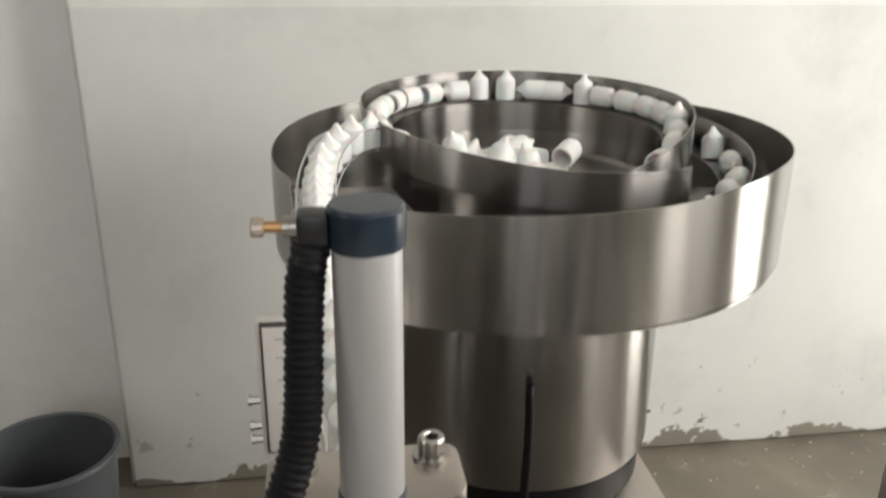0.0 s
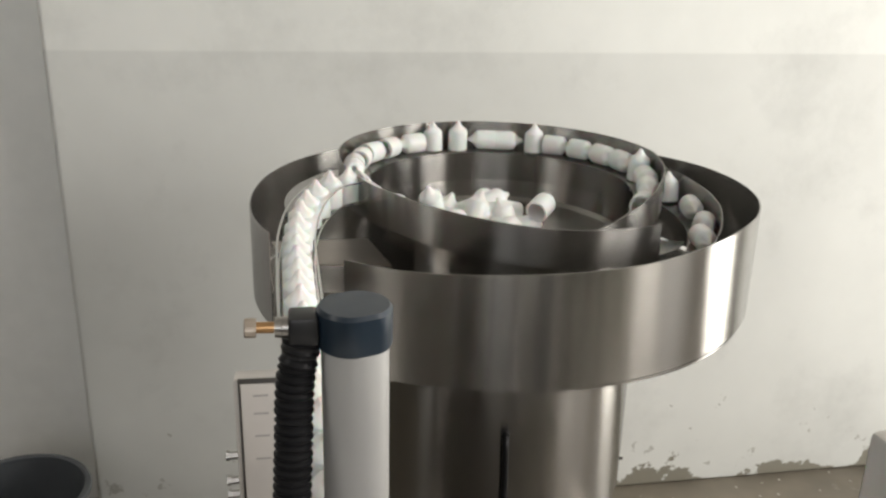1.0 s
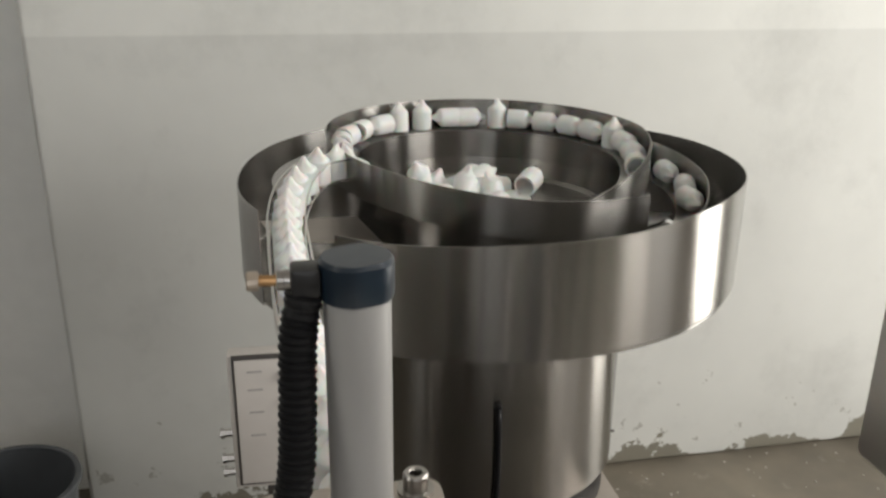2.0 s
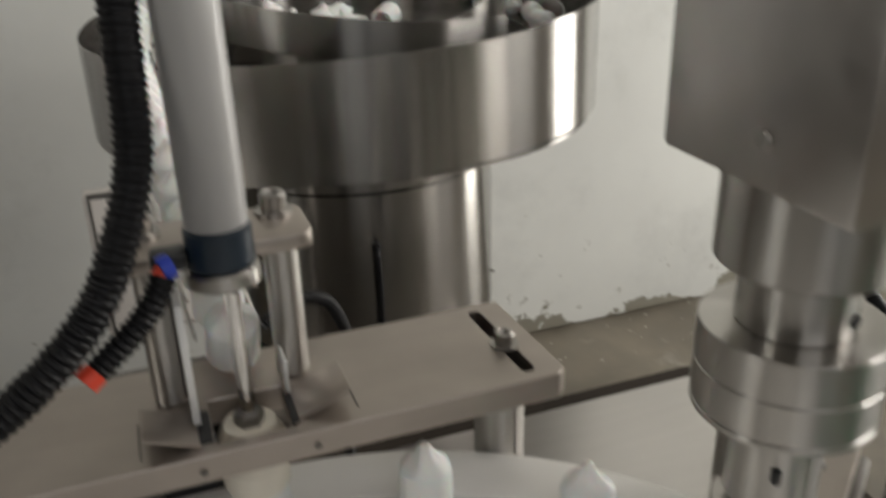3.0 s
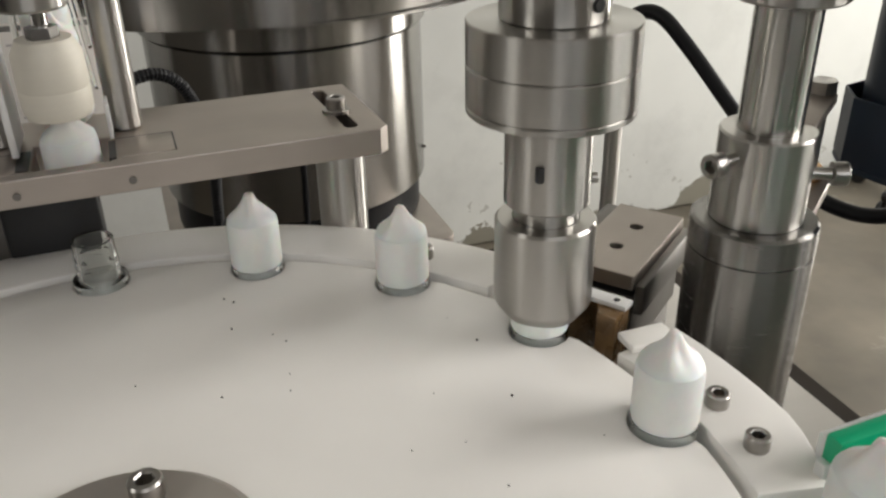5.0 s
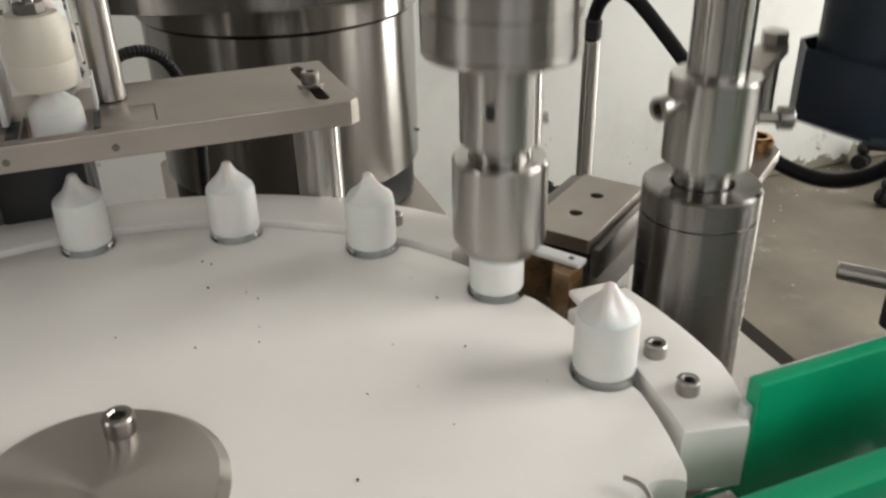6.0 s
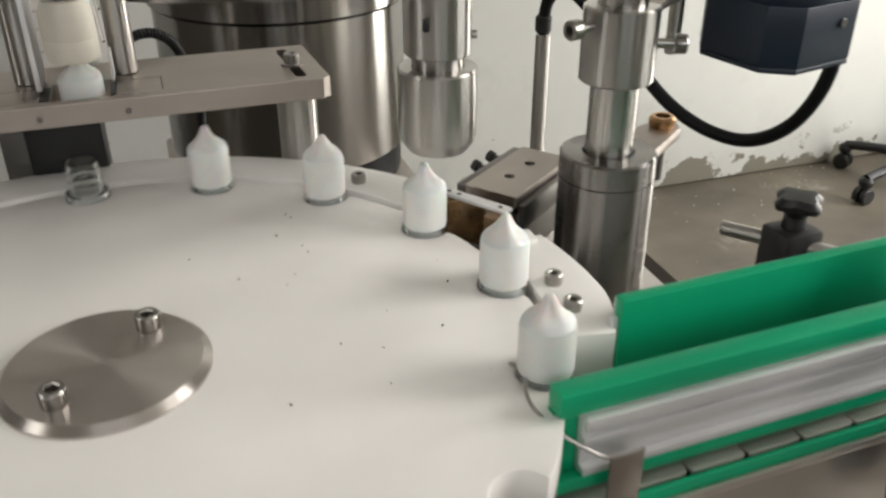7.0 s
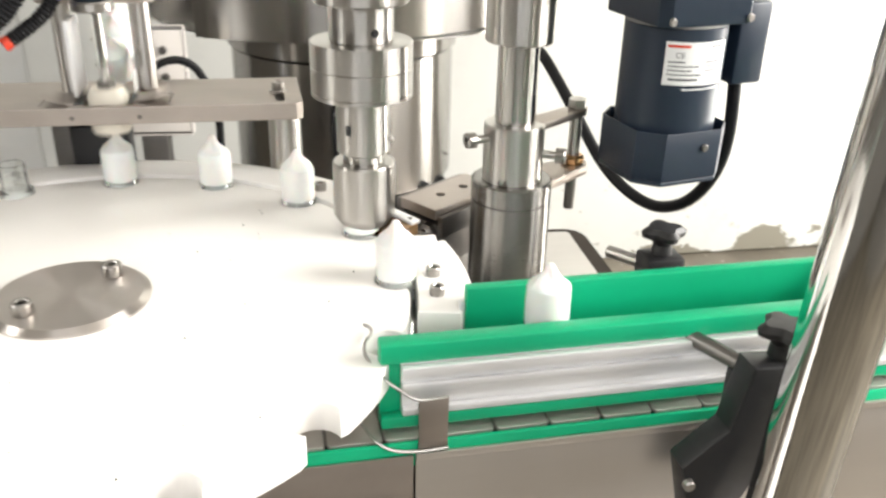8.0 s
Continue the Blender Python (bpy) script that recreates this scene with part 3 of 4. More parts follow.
def rail_clamp(x, side, label):
    """A black clamp block with a star knob, holding a rail on a steel rod."""
    c = thing("rail_clamp", label, "clamp", "conveyor rail clamps", m=CONV)
    if side < 0:
        part("bracket_arm", slab([(x - 0.007, 1.006), (x + 0.036, 1.003), (x + 0.036, 0.968), (x - 0.001, 0.884), (x - 0.036, 0.886), (x - 0.046, 0.930), (x - 0.016, 0.957)], 0.072, 0.094, bevel=0.003), BLACK, c,
             m=Matrix(((1, 0, 0, 0), (0, 0, -1, 0), (0, 1, 0, 0), (0, 0, 0, 1))))
        part("cable_tie_rib", box(x - 0.004, x + 0.030, -0.0705, -0.0575, 0.940, 0.985, 0.002), BLACK, c)
        y = -0.082
        part("cross_rod", rod(0.006, 0, 0.052, 0.001, 20), DARKSTEEL, c, m=turned_to((-0.55, 1, 0.05), (x + 0.006, y + 0.008, 0.990)))
        part("bolt", rod(0.004, 0, 0.006, 0.001, 16), TURNED, c, m=turned_to((0, -1, 0), (x - 0.041, -0.094, 0.918)))
        part("bolt", rod(0.006, 0, 0.012, 0.001, 16), CHROME, c, m=turned_to((1, -0.4, 0), (x + 0.036, -0.083, 0.992)))
        kz = 1.0062
    else:
        y = 0.098
        part("clamp_block", box(x - 0.017, x + 0.017, y - 0.014, y + 0.014, 0.950, 0.994, 0.003), BLACK, c)
        part("cross_rod", rod(0.0058, -0.045, 0.05, 0.001, 20), TURNED, c, m=turned_to((-0.62, 0.78, 0), (x, y, 0.980)))
        part("upright", box(x - 0.012, x + 0.012, y - 0.006, y + 0.006, 0.80, 0.9505, 0.002), BLACK, c)
        part("foot_arm", box(x - 0.012, x + 0.012, 0.048, y + 0.006, 0.785, 0.7995, 0.002), BLACK, c)
        kz = 0.9945
    neck = part("knob", lathe([(0, 0), (0.0088, 0), (0.0080, 0.009), (0.0100, 0.0125), (0.0160, 0.0165), (0.0168, 0.0205), (0.0125, 0.0245), (0, 0.0250)], 40, ripple=lambda a, k: 1 + (0.20 * math.cos(4 * a) if k in (4, 5, 6) else 0)), BLACK, c,
                "black four-lobed knob", m=pose(x + (0.018 if side < 0 else 0), y, kz))
    return c


rail_clamp(0.235, -1, "black clamp with star knob on the front conveyor rail")
rail_clamp(0.252, 1, "black clamp block with star knob behind the conveyor")
rail_clamp(0.475, 1, "black clamp block with star knob behind the conveyor")

deflector = thing("exit_spring", "bent steel wire spring with its tab on the conveyor rail", "wire guide", m=CONV)
part("tab", box(0.0172, 0.0375, -0.0478, -0.0462, 0.9318, 0.9735, 0.0005), PLATE, deflector)
part("wire", tube([(0.0375, -0.0470, 0.9740), (0.0172, -0.0470, 0.9742), (0.006, -0.042, 0.9790), (-0.005, -0.034, 0.986), (-0.014, -0.020, 0.994), (-0.013, -0.006, 0.9965), (-0.0075, 0.004, 0.9965), (-0.007, 0.012, 0.9965), (-0.011, 0.018, 0.9965)], 0.0012, 8), TURNED, deflector)
part("wire", tube([(0.0375, -0.0490, 0.9340), (0.0172, -0.0490, 0.9332), (0.000, -0.0470, 0.9350), (-0.012, -0.0420, 0.9410), (-0.020, -0.030, 0.948)], 0.0012, 8), TURNED, deflector)

# upright guard tube beside the conveyor
post = thing("guard_post", "slightly leaning polished stainless steel tube post beside the conveyor", "post")
part("tube", rod(0.0238, 0.745, 1.62, 0.002, 40), CHROME, post, m=pose(0.4410, -0.2200, 0, 0, 3.3, 0))
part("flange", rod(0.045, TABLE, TABLE + 0.012, 0.002, 40, (0.4835, -0.2200, 0)), TURNED, post)

# capping station: plate, columns, air cylinder
PLATE_TOP = 1.076
JX, JY = 0.0245, 0.2425
station = thing("cap_placing_station", "steel cap placing station with a slotted plate on columns", "machine station")
notch = [(0.0035, 0.2225), (0.0455, 0.2225), (0.0455, 0.264), (0.0035, 0.264)]
slot = arc(0.1812, 0.2995, 0.0042, 0, 180, 7) + arc(0.1850, 0.2265, 0.0042, 180, 360, 7)
part("station_plate", slab([(-0.30, 0.213), (0.200, 0.213), (0.2060, 0.2185), (0.2015, 0.3110), (-0.30, 0.3110)], PLATE_TOP - 0.0165, PLATE_TOP, [notch, slot], bevel=0.0007), PLATE, station, smooth=0)
part("slot_floor", box(0.1740, 0.1925, 0.2200, 0.3060, PLATE_TOP - 0.0158, PLATE_TOP - 0.0140, 0), BLACK, station, "dark inside of the slot")
screw(station, (0.1832, 0.2555, PLATE_TOP), 0.0062, 0.008, True)
for x, y, top in ((0.0558, 0.2785, 1.1625), (-0.0145, 0.2740, 1.1625)):
    part("column", rod(0.0098, PLATE_TOP + 0.0004, top, 0.001, 36, (x, y, 0)), TURNED, station)
bridge = part("bridge", slab(rounded(-0.034, 0.0725, 0.2560, 0.3060, 0.010), 1.1628, 1.1715, bevel=0.001), PLATE, station)
screw(bridge, (0.0570, 0.2940, 1.1715), 0.0075, 0.0105, True)
screw(bridge, (-0.0165, 0.2900, 1.1715), 0.0075, 0.0105, True)
flaps = []
for x0, x1, y0, pivot, angle in ((-0.0340, -0.0045, 0.2215, -0.0040, 22), (0.0488, 0.0808, 0.2260, 0.0475, -22)):
    jaw = part("gripper_jaw", box(x0, x1, y0, y0 + 0.0310, PLATE_TOP - 0.0010, PLATE_TOP + 0.0004, 0.0003), PLATE, station)
    flaps.append((jaw, pivot, angle))
    xe = x0 - 0.0009 if x0 < 0 else x1
    part("jaw_joint", box(xe, xe + 0.0009, y0, y0 + 0.0320, PLATE_TOP - 0.002, PLATE_TOP + 0.0003, 0), BLACK, station, "thin dark joint round the gripper jaw")
    part("jaw_joint", box(min(x0, xe), max(x1, xe), y0 + 0.0312, y0 + 0.0320, PLATE_TOP - 0.002, PLATE_TOP + 0.0003, 0), BLACK, station, "thin dark joint round the gripper jaw")
for x0, x1 in ((-0.0045, 0.0025), (0.0445, 0.0485)):
    part("jaw_slot", box(x0, x1, 0.2240, 0.2540, PLATE_TOP - 0.0020, PLATE_TOP + 0.0008, 0), BLACK, station, "dark slot beside the gripper")
for x in (-0.005, 0.055):
    part("side_pin", rod(0.0022, 0, 0.0012, 0.0003, 14), DARKSTEEL, station, m=turned_to((0, -1, 0), (x, 0.2130, 1.0665)))
for x, y in ((0.187, 0.272), (-0.15, 0.288)):
    part("support_column", rod(0.0165, TABLE, PLATE_TOP - 0.017, 0.001, 40, (x, y, 0)), TURNED, station)
part("under_block", box(-0.052, 0.022, 0.3115, 0.345, TABLE, 1.060, 0.002), DARKSTEEL, station)
part("under_motor", box(-0.030, 0.030, 0.290, 0.3110, 0.965, 1.035, 0.004), BLACK, station)
part("channel_wall", box(-0.006, -0.002, 0.238, 0.280, PLATE_TOP + 0.003, 1.150, 0.0006), ALU, station)
part("channel_wall", box(0.0465, 0.0485, 0.250, 0.268, PLATE_TOP + 0.003, 1.100, 0.0006), ALU, station)

cylinder = thing("air_cylinder", "white air cylinder with dark blue end caps on the station bridge", "air cylinder", m=pose(JX - 0.0035, JY, 0))
part("flange_ring", rod(0.0190, 1.1590, 1.1685, 0.0015, 48), TURNED, cylinder)
part("lower_end_cap", rod(0.0170, 1.1688, 1.1905, 0.0015, 48), BLUECAP, cylinder, "dark blue end cap")
part("barrel", rod(0.0158, 1.1908, 1.3187, 0.0004, 48), SHADEDWHITE, cylinder)
part("upper_end_cap", lathe([(0, 1.3190), (0.0168, 1.3190), (0.0174, 1.3204), (0.0174, 1.3365), (0.0160, 1.3385), (0, 1.3385)], 40, ripple=lambda a, k: min(1.0, 0.93 / max(0.2, abs(math.cos(a + 1.25)))), ), BLUECAP, cylinder, "dark blue end cap")
fitting = part("elbow_fitting", box(-0.0300, -0.0165, -0.008, 0.008, 1.3215, 1.3355, 0.002), BLACK, cylinder, "black elbow fitting")
part("speed_screw", lathe([(0, 0.0062), (0.0026, 0.0062), (0.0026, 0.0140), (0, 0.0140)], 20), BRASS, fitting, "brass speed control screw", m=turned_to((-1, 0, 0.03), (-0.0300, 0, 1.3285)))
part("lock_nut", lathe([(0, 0), (0.0050, 0), (0.0050, 0.0028), (0.0046, 0.0030), (0.0046, 0.0060), (0, 0.0060)], 20), BOLT, fitting, m=turned_to((-1, 0, 0.03), (-0.0300, 0, 1.3285)))
part("screw_knob", lathe([(0, 0.0141), (0.0042, 0.0141), (0.0044, 0.0150), (0.0044, 0.0188), (0.0038, 0.0195), (0, 0.0195)], 24, ripple=lambda a, k: 1 + 0.03 * math.cos(12 * a)), KNURL, fitting, "pale knurled screw knob", m=turned_to((-1, 0, 0.03), (-0.0300, 0, 1.3285)))
part("lower_fitting", box(-0.034, -0.0165, -0.010, 0.004, 1.172, 1.182, 0.002), BLACK, cylinder)
part("release_ring", lathe([(0.003, 0), (0.0062, 0), (0.0068, 0.003), (0.0062, 0.006), (0.003, 0.006)], 24, close=True), BLUE, cylinder, "blue release ring", m=turned_to((-0.75, -0.25, -0.15), (-0.0245, -0.010, 1.1765)))
part("red_collar", lathe([(0, 0), (0.0045, 0), (0.0045, 0.006), (0, 0.006)], 20), RED, cylinder, "red hose collar", m=turned_to((-0.6, -0.3, -0.5), (-0.0275, -0.0115, 1.1750)))

pusher = thing("cap_pusher", "cream nylon cap pusher on a steel piston rod", "pusher", m=pose(JX - 0.001, JY, 0))
part("piston_rod", rod(0.0042, 1.1395, 1.2450, 0.0005, 24), CHROME, pusher)
part("lock_nut", lathe([(0, 1.1430), (0.0085, 1.1430), (0.0085, 1.1490), (0, 1.1490)], 6), DARKSTEEL, pusher)
part("nylon_body", lathe([(0.0100, 1.1000), (0.0170, 1.1000), (0.0186, 1.1040), (0.0190, 1.1140), (0.0184, 1.1160), (0.0190, 1.1180), (0.0185, 1.1350), (0.0145, 1.1428), (0, 1.1430), (0, 1.1280), (0.0050, 1.1260)], 48), NYLON, pusher, "cream nylon pusher body")

hose = thing("corrugated_hose", "black corrugated cable conduit hanging from the air cylinder", "hose")
part("conduit", tube([(-0.0030, JY, 1.3215), (-0.0070, 0.2400, 1.300), (-0.0090, 0.2340, 1.265), (-0.012, 0.228, 1.232), (-0.0230, 0.219, 1.200), (-0.040, 0.210, 1.170), (-0.066, 0.200, 1.146), (-0.100, 0.196, 1.125), (-0.150, 0.196, 1.11)], 0.0081, 16, 10, 0.0011, 0.0041), RUBBER, hose)
part("end_nut", rod(0.0086, 0, 0.007, 0.001, 24), BLACK, hose, m=turned_to((0.1, 0.05, 1), (-0.0040, JY - 0.0004, 1.3145)))
airhose = thing("air_hose", "black coiled air hose at the station", "hose")
part("coil", tube([(-0.0085, 0.2290, 1.1720), (-0.014, 0.2240, 1.1630), (-0.025, 0.2180, 1.1525), (-0.045, 0.209, 1.139)], 0.0058, 14, 10, 0.0010, 0.0036), RUBBER, airhose)
part("red_collar", lathe([(0, 0), (0.0060, 0), (0.0064, 0.002), (0.0064, 0.007), (0, 0.007)], 20), RED, airhose, "red hose collar", m=turned_to((-0.8, -0.4, -0.5), (-0.0445, 0.2093, 1.1393)))
cable = thing("sensor_cable", "thin black sensor cable behind the station", "cable")
part("cable", tube([(0.046, 0.335, 1.078), (0.066, 0.340, 1.088), (0.085, 0.347, 1.086), (0.100, 0.356, 1.068), (0.112, 0.372, 1.02), (0.11, 0.39, 0.95), (0.105, 0.40, TABLE + 0.004)], 0.004, 10, 8, 0.0007, 0.003), RUBBER, cable)

# capping head with its lifting column
HX, HY = 0.254, 0.0965
head = thing("capping_head", "turned steel screw capping head under a sheet steel belt cover", "capping head")
part("chuck_cup", lathe([(0.0165, 1.0010), (0.0205, 1.0010), (0.0258, 1.0085), (0.0266, 1.0105), (0.0266, 1.0565), (0.0254, 1.0580), (0.0178, 1.0584), (0.0165, 1.0400)], 64, (HX, HY, 0), close=True), TURNED, head)
part("chuck_neck", rod(0.0172, 1.0525, 1.0665, 0.0006, 48, (HX, HY, 0)), TURNED, head)
sp = part("spindle_sleeve", rod(0.0222, 1.0667, 1.1155, 0.0010, 64, (HX, HY, 0)), TURNED, head)
part("sleeve_slot", box(HX - 0.0155, HX - 0.0120, HY - 0.0205, HY - 0.0160, 1.086, 1.094, 0.0008), BLACK, head, "dark slot in the sleeve")
part("sleeve_screw", rod(0.0028, 0, 0.004, 0.0005, 14), TURNED, head, m=turned_to((1, -0.35, 0), (HX + 0.0205, HY - 0.0075, 1.0790)))
for z0, z1 in ((1.1160, 1.1195), (1.1198, 1.1395), (1.1398, 1.1605)):
    part("clutch_ring", rod(0.0418, z0, z1, 0.0006, 72, (HX, HY, 0)), TURNED, head)
part("neck", rod(0.0262, 1.1607, 1.1905, 0.0008, 64, (HX, HY, 0)), TURNED, head)
part("neck_hole", rod(0.0032, 0, 0.0015, 0.0003, 16), BLACK, head, m=turned_to((0.35, -1, 0), (HX + 0.0085, HY - 0.0247, 1.1700)))
part("top_housing", rod(0.0385, 1.1908, 1.2498, 0.0012, 72, (HX, HY, 0)), TURNED, head)
cover = part("belt_cover", box(0.180, 0.600, 0.0045, 0.102, 1.2500, 1.345, 0.003), SHEET, head, "brushed sheet steel belt cover")
for y in (0.045,):
    part("cover_screw", rod(0.0035, 0, 0.002, 0.0006, 16), TURNED, cover, m=turned_to((-1, 0, 0), (0.180, y, 1.268)))
COLX, COLY = 0.3837, 0.0896
part("lift_rod", rod(0.0172, 0.9020, 1.2498, 0.001, 56, (COLX, COLY, 0)), GROUND, head)
collar = part("stop_collar", rod(0.0262, 1.0375, 1.0900, 0.0012, 56, (COLX, COLY, 0)), TURNED, head)
for d, z in (((-1, -0.25, 0), 1.0780), ((0.93, -0.45, 0), 1.0640)):
    v = Vector(d).normalized()
    part("clamp_shank", rod(0.0035, 0, 0.012, 0.0004, 16), TURNED, collar, m=turned_to(v, (COLX + v.x * 0.0255, COLY + v.y * 0.0255, z)))
    part("clamp_bolt", socket_head(0.0068, 0.0085), BOLT, collar, m=turned_to(v, (COLX + v.x * 0.0375, COLY + v.y * 0.0375, z)))
part("upper_collar", rod(0.0285, 1.1590, 1.2498, 0.0012, 56, (COLX, COLY, 0)), TURNED, head)
part("stop_arm", slab([(COLX + 0.012, COLY + 0.010), (COLX + 0.024, COLY - 0.008), (COLX + 0.074, COLY + 0.030), (COLX + 0.078, COLY + 0.040), (COLX + 0.068, COLY + 0.046)], 1.0840, 1.0905, bevel=0.001), PLATE, head)
part("stop_bolt", rod(0.0055, 1.040, 1.0838, 0.0006, 20, (COLX + 0.067, COLY + 0.036, 0)), TURNED, head)
part("stop_bolt_head", lathe([(0, 1.0908), (0.0085, 1.0908), (0.0085, 1.0985), (0, 1.0985)], 6, (COLX + 0.067, COLY + 0.036, 0)), TURNED, head)

column = thing("lifting_column", "brushed stainless steel guide column standing on the machine top", "column")
part("tube", lathe([(0, TABLE), (0.0355, TABLE), (0.0355, 1.0210), (0.0345, 1.0212), (0.0345, 1.0222), (0.0355, 1.0225), (0.0355, 1.0385), (0.0335, 1.0400), (0.0195, 1.0400), (0.0188, 1.0390), (0.0188, 0.90), (0, 0.90)], 72, (COLX, COLY, 0)), COLUMN, column)
part("stop_lug", slab([(COLX + 0.020, COLY + 0.028), (COLX + 0.032, COLY - 0.010), (COLX + 0.078, COLY + 0.026), (COLX + 0.082, COLY + 0.040), (COLX + 0.070, COLY + 0.050)], 1.0290, 1.0380, bevel=0.001), PLATE, column)
part("brass_bush", lathe([(0.0058, 1.0380), (0.0100, 1.0380), (0.0105, 1.0400), (0.0105, 1.0440), (0.0085, 1.0460), (0.0058, 1.0460)], 32, (COLX + 0.067, COLY + 0.036, 0), close=True), BRASS, column, "brass bush")
part("lower_stud", rod(0.0050, 0.992, 1.0289, 0.0006, 20, (COLX + 0.067, COLY + 0.036, 0)), DARKSTEEL, column)

# gear motor hung from the belt cover
motor = thing("gear_motor", "dark navy gear motor with a printed plate and a junction box", "motor", m=pose(0.5260, 0.1060, 0, 0, 0, 12))


def chamfered(h, c):
    return [(h - c, -h), (h, -h + c), (h, h - c), (h - c, h), (-h + c, h), (-h, h - c), (-h, -h + c), (-h + c, -h)]


part("fan_cover", slab(chamfered(0.0465, 0.0185), 1.0370, 1.0420, bevel=0.002), NAVY, motor)
part("cover_skirt", slab(chamfered(0.0465, 0.0185), 1.0421, 1.0850, [chamfered(0.0452, 0.0180)], bevel=0.0006), NAVY, motor)
part("motor_body", rod(0.0440, 1.0450, 1.1720, 0.001, 64), NAVY, motor)
part("gasket_line", rod(0.0448, 1.1722, 1.1742, 0.0004, 64), SHADEDWHITE, motor)
part("gearbox", slab(chamfered(0.0460, 0.008), 1.1745, 1.2498, bevel=0.002), NAVY, motor)
for x in (-0.038, 0.038):
    part("screw", rod(0.0035, 0, 0.0025, 0.0006, 16), TURNED, motor, m=turned_to((0, -1, 0), (x, -0.0460, 1.1800)))
part("screw", rod(0.0035, 0, 0.0025, 0.0006, 16), DARKSTEEL, motor, m=turned_to((0, -1, 0), (0.012, -0.0465, 1.0700)))
part("junction_box", box(0.0445, 0.0760, -0.030, 0.030, 1.1180, 1.1890, 0.003), NAVY, motor)


def wrapped_plate(a0, a1, r, z0, z1, t=0.0006):
    n = 13
    return slab(arc(0, 0, r + t, a0, a1, n) + arc(0, 0, r, a1, a0, n), z0, z1)


plate_ob = part("rating_plate", wrapped_plate(-134, -58, 0.0441, 1.1255, 1.1615), LABEL, motor, "white printed rating plate")
for k, (z, a0, a1, h) in enumerate(((1.1535, -120, -96, 0.0022), (1.1535, -70, -52, 0.0014), (1.1410, -118, -100, 0.0012), (1.1375, -118, -84, 0.0010), (1.1340, -118, -92, 0.0010), (1.1305, -118, -80, 0.0010), (1.1410, -76, -52, 0.0012), (1.1375, -74, -56, 0.0010), (1.1340, -76, -50, 0.0010), (1.1260, -116, -84, 0.0018))):
    part("print_bar", wrapped_plate(a0 - 12, a1 - 12, 0.0448, z + 0.0035, z + 0.0035 + h, 0.0002), RED if k == 0 else INK, plate_ob, smooth=0)
part("print_bar", wrapped_plate(-112, -60, 0.0441, 1.1215, 1.1226, 0.0003), LABEL, plate_ob, smooth=0)
mark = bpy.data.curves.new("ce_mark", "FONT")
mark.body, mark.size, mark.extrude = "CE", 0.0065, 0.0001
mk = new("ce_mark", mark)
mk.data.materials.append(INK)
mk.parent = plate_ob
mk.matrix_basis = Matrix.Rotation(radians(-28), 4, "Z") @ pose(-0.004, -0.0450, 1.1485, 90, 0, 0)

LOOP = [(0, 0), (0.006, 0.016), (0.019, 0.0265), (0.038, 0.024), (0.068, -0.002), (0.102, -0.036), (0.140, -0.073), (0.180, -0.094), (0.220, -0.098), (0.255, -0.080), (0.279, -0.045), (0.288, -0.005), (0.285, 0.050), (0.280, 0.085)]
power = thing("motor_cable", "thick black motor cable in a loop behind the column", "cable", m=pose(0.456, 0.363, 1.067))
part("cable", tube([(0.482 * a, -0.876 * a, b) for a, b in LOOP], 0.0062, 14, 10), RUBBER, power)
standrod = thing("support_rod", "slim dark steel support rod behind the capping head", "rod")
part("rod", rod(0.0075, TABLE, 1.050, 0.001, 24, (0.456, 0.363, 0)), TURNED, standrod)
part("ball_end", rod(0.0085, 1.0502, 1.070, 0.003, 20, (0.456, 0.363, 0)), BLACK, standrod)

# slide block with the bottle gripping jaw
slide = thing("gripper_slide", "steel guided air slide with two holes pushing a brown gripping jaw", "slide unit", m=pose(0.342, 0.1535, 0, 0, 0, 37.5))
part("top_plate", slab(rounded(-0.046, 0.046, -0.0225, 0.0225, 0.001), 0.9930, 1.0030, [arc(-0.0141, 0.0012, 0.0043, 0, 345, 16), arc(0.0172, 0.0, 0.0043, 0, 345, 16)], bevel=0.0006), PLATE, slide, smooth=0)
part("hole_floor", box(-0.025, 0.030, -0.010, 0.010, 0.9872, 0.9925, 0), BLACK, slide)
part("slide_body", box(-0.042, 0.046, -0.0220, 0.0220, 0.9420, 0.9870, 0.002), DARKSTEEL, slide)
part("side_rail", box(-0.044, 0.046, -0.0290, -0.0230, 0.9760, 0.9965, 0.0015), DARKSTEEL, slide)
part("side_rail", box(-0.041, 0.050, 0.0235, 0.0335, 0.9830, 0.9990, 0.0012), DARKSTEEL, slide)
part("lower_mount", box(-0.036, 0.042, -0.020, 0.020, TABLE, 0.9418, 0.002), DARKSTEEL, slide)
for y in (-0.013, 0.012):
    part("guide_rod", rod(0.0042, 0, 0.018, 0.0005, 20), CHROME, slide, m=turned_to((-1, 0, 0), (-0.0420, y, 0.9790)))
    part("rod_nut", lathe([(0, 0), (0.0085, 0), (0.0085, 0.006), (0, 0.006)], 6), BOLT, slide, m=turned_to((-1, 0, 0), (-0.0422, y, 0.9790)))
for x in (0.030, 0.006):
    port = part("air_port", lathe([(0, 0), (0.0055, 0), (0.0055, 0.005), (0.0035, 0.006), (0.0035, 0.009), (0.0050, 0.010), (0.0050, 0.015), (0, 0.015)], 16), BLACK, slide, m=turned_to((0.2, 1, 0.25), (x, 0.0335, 0.9900)))

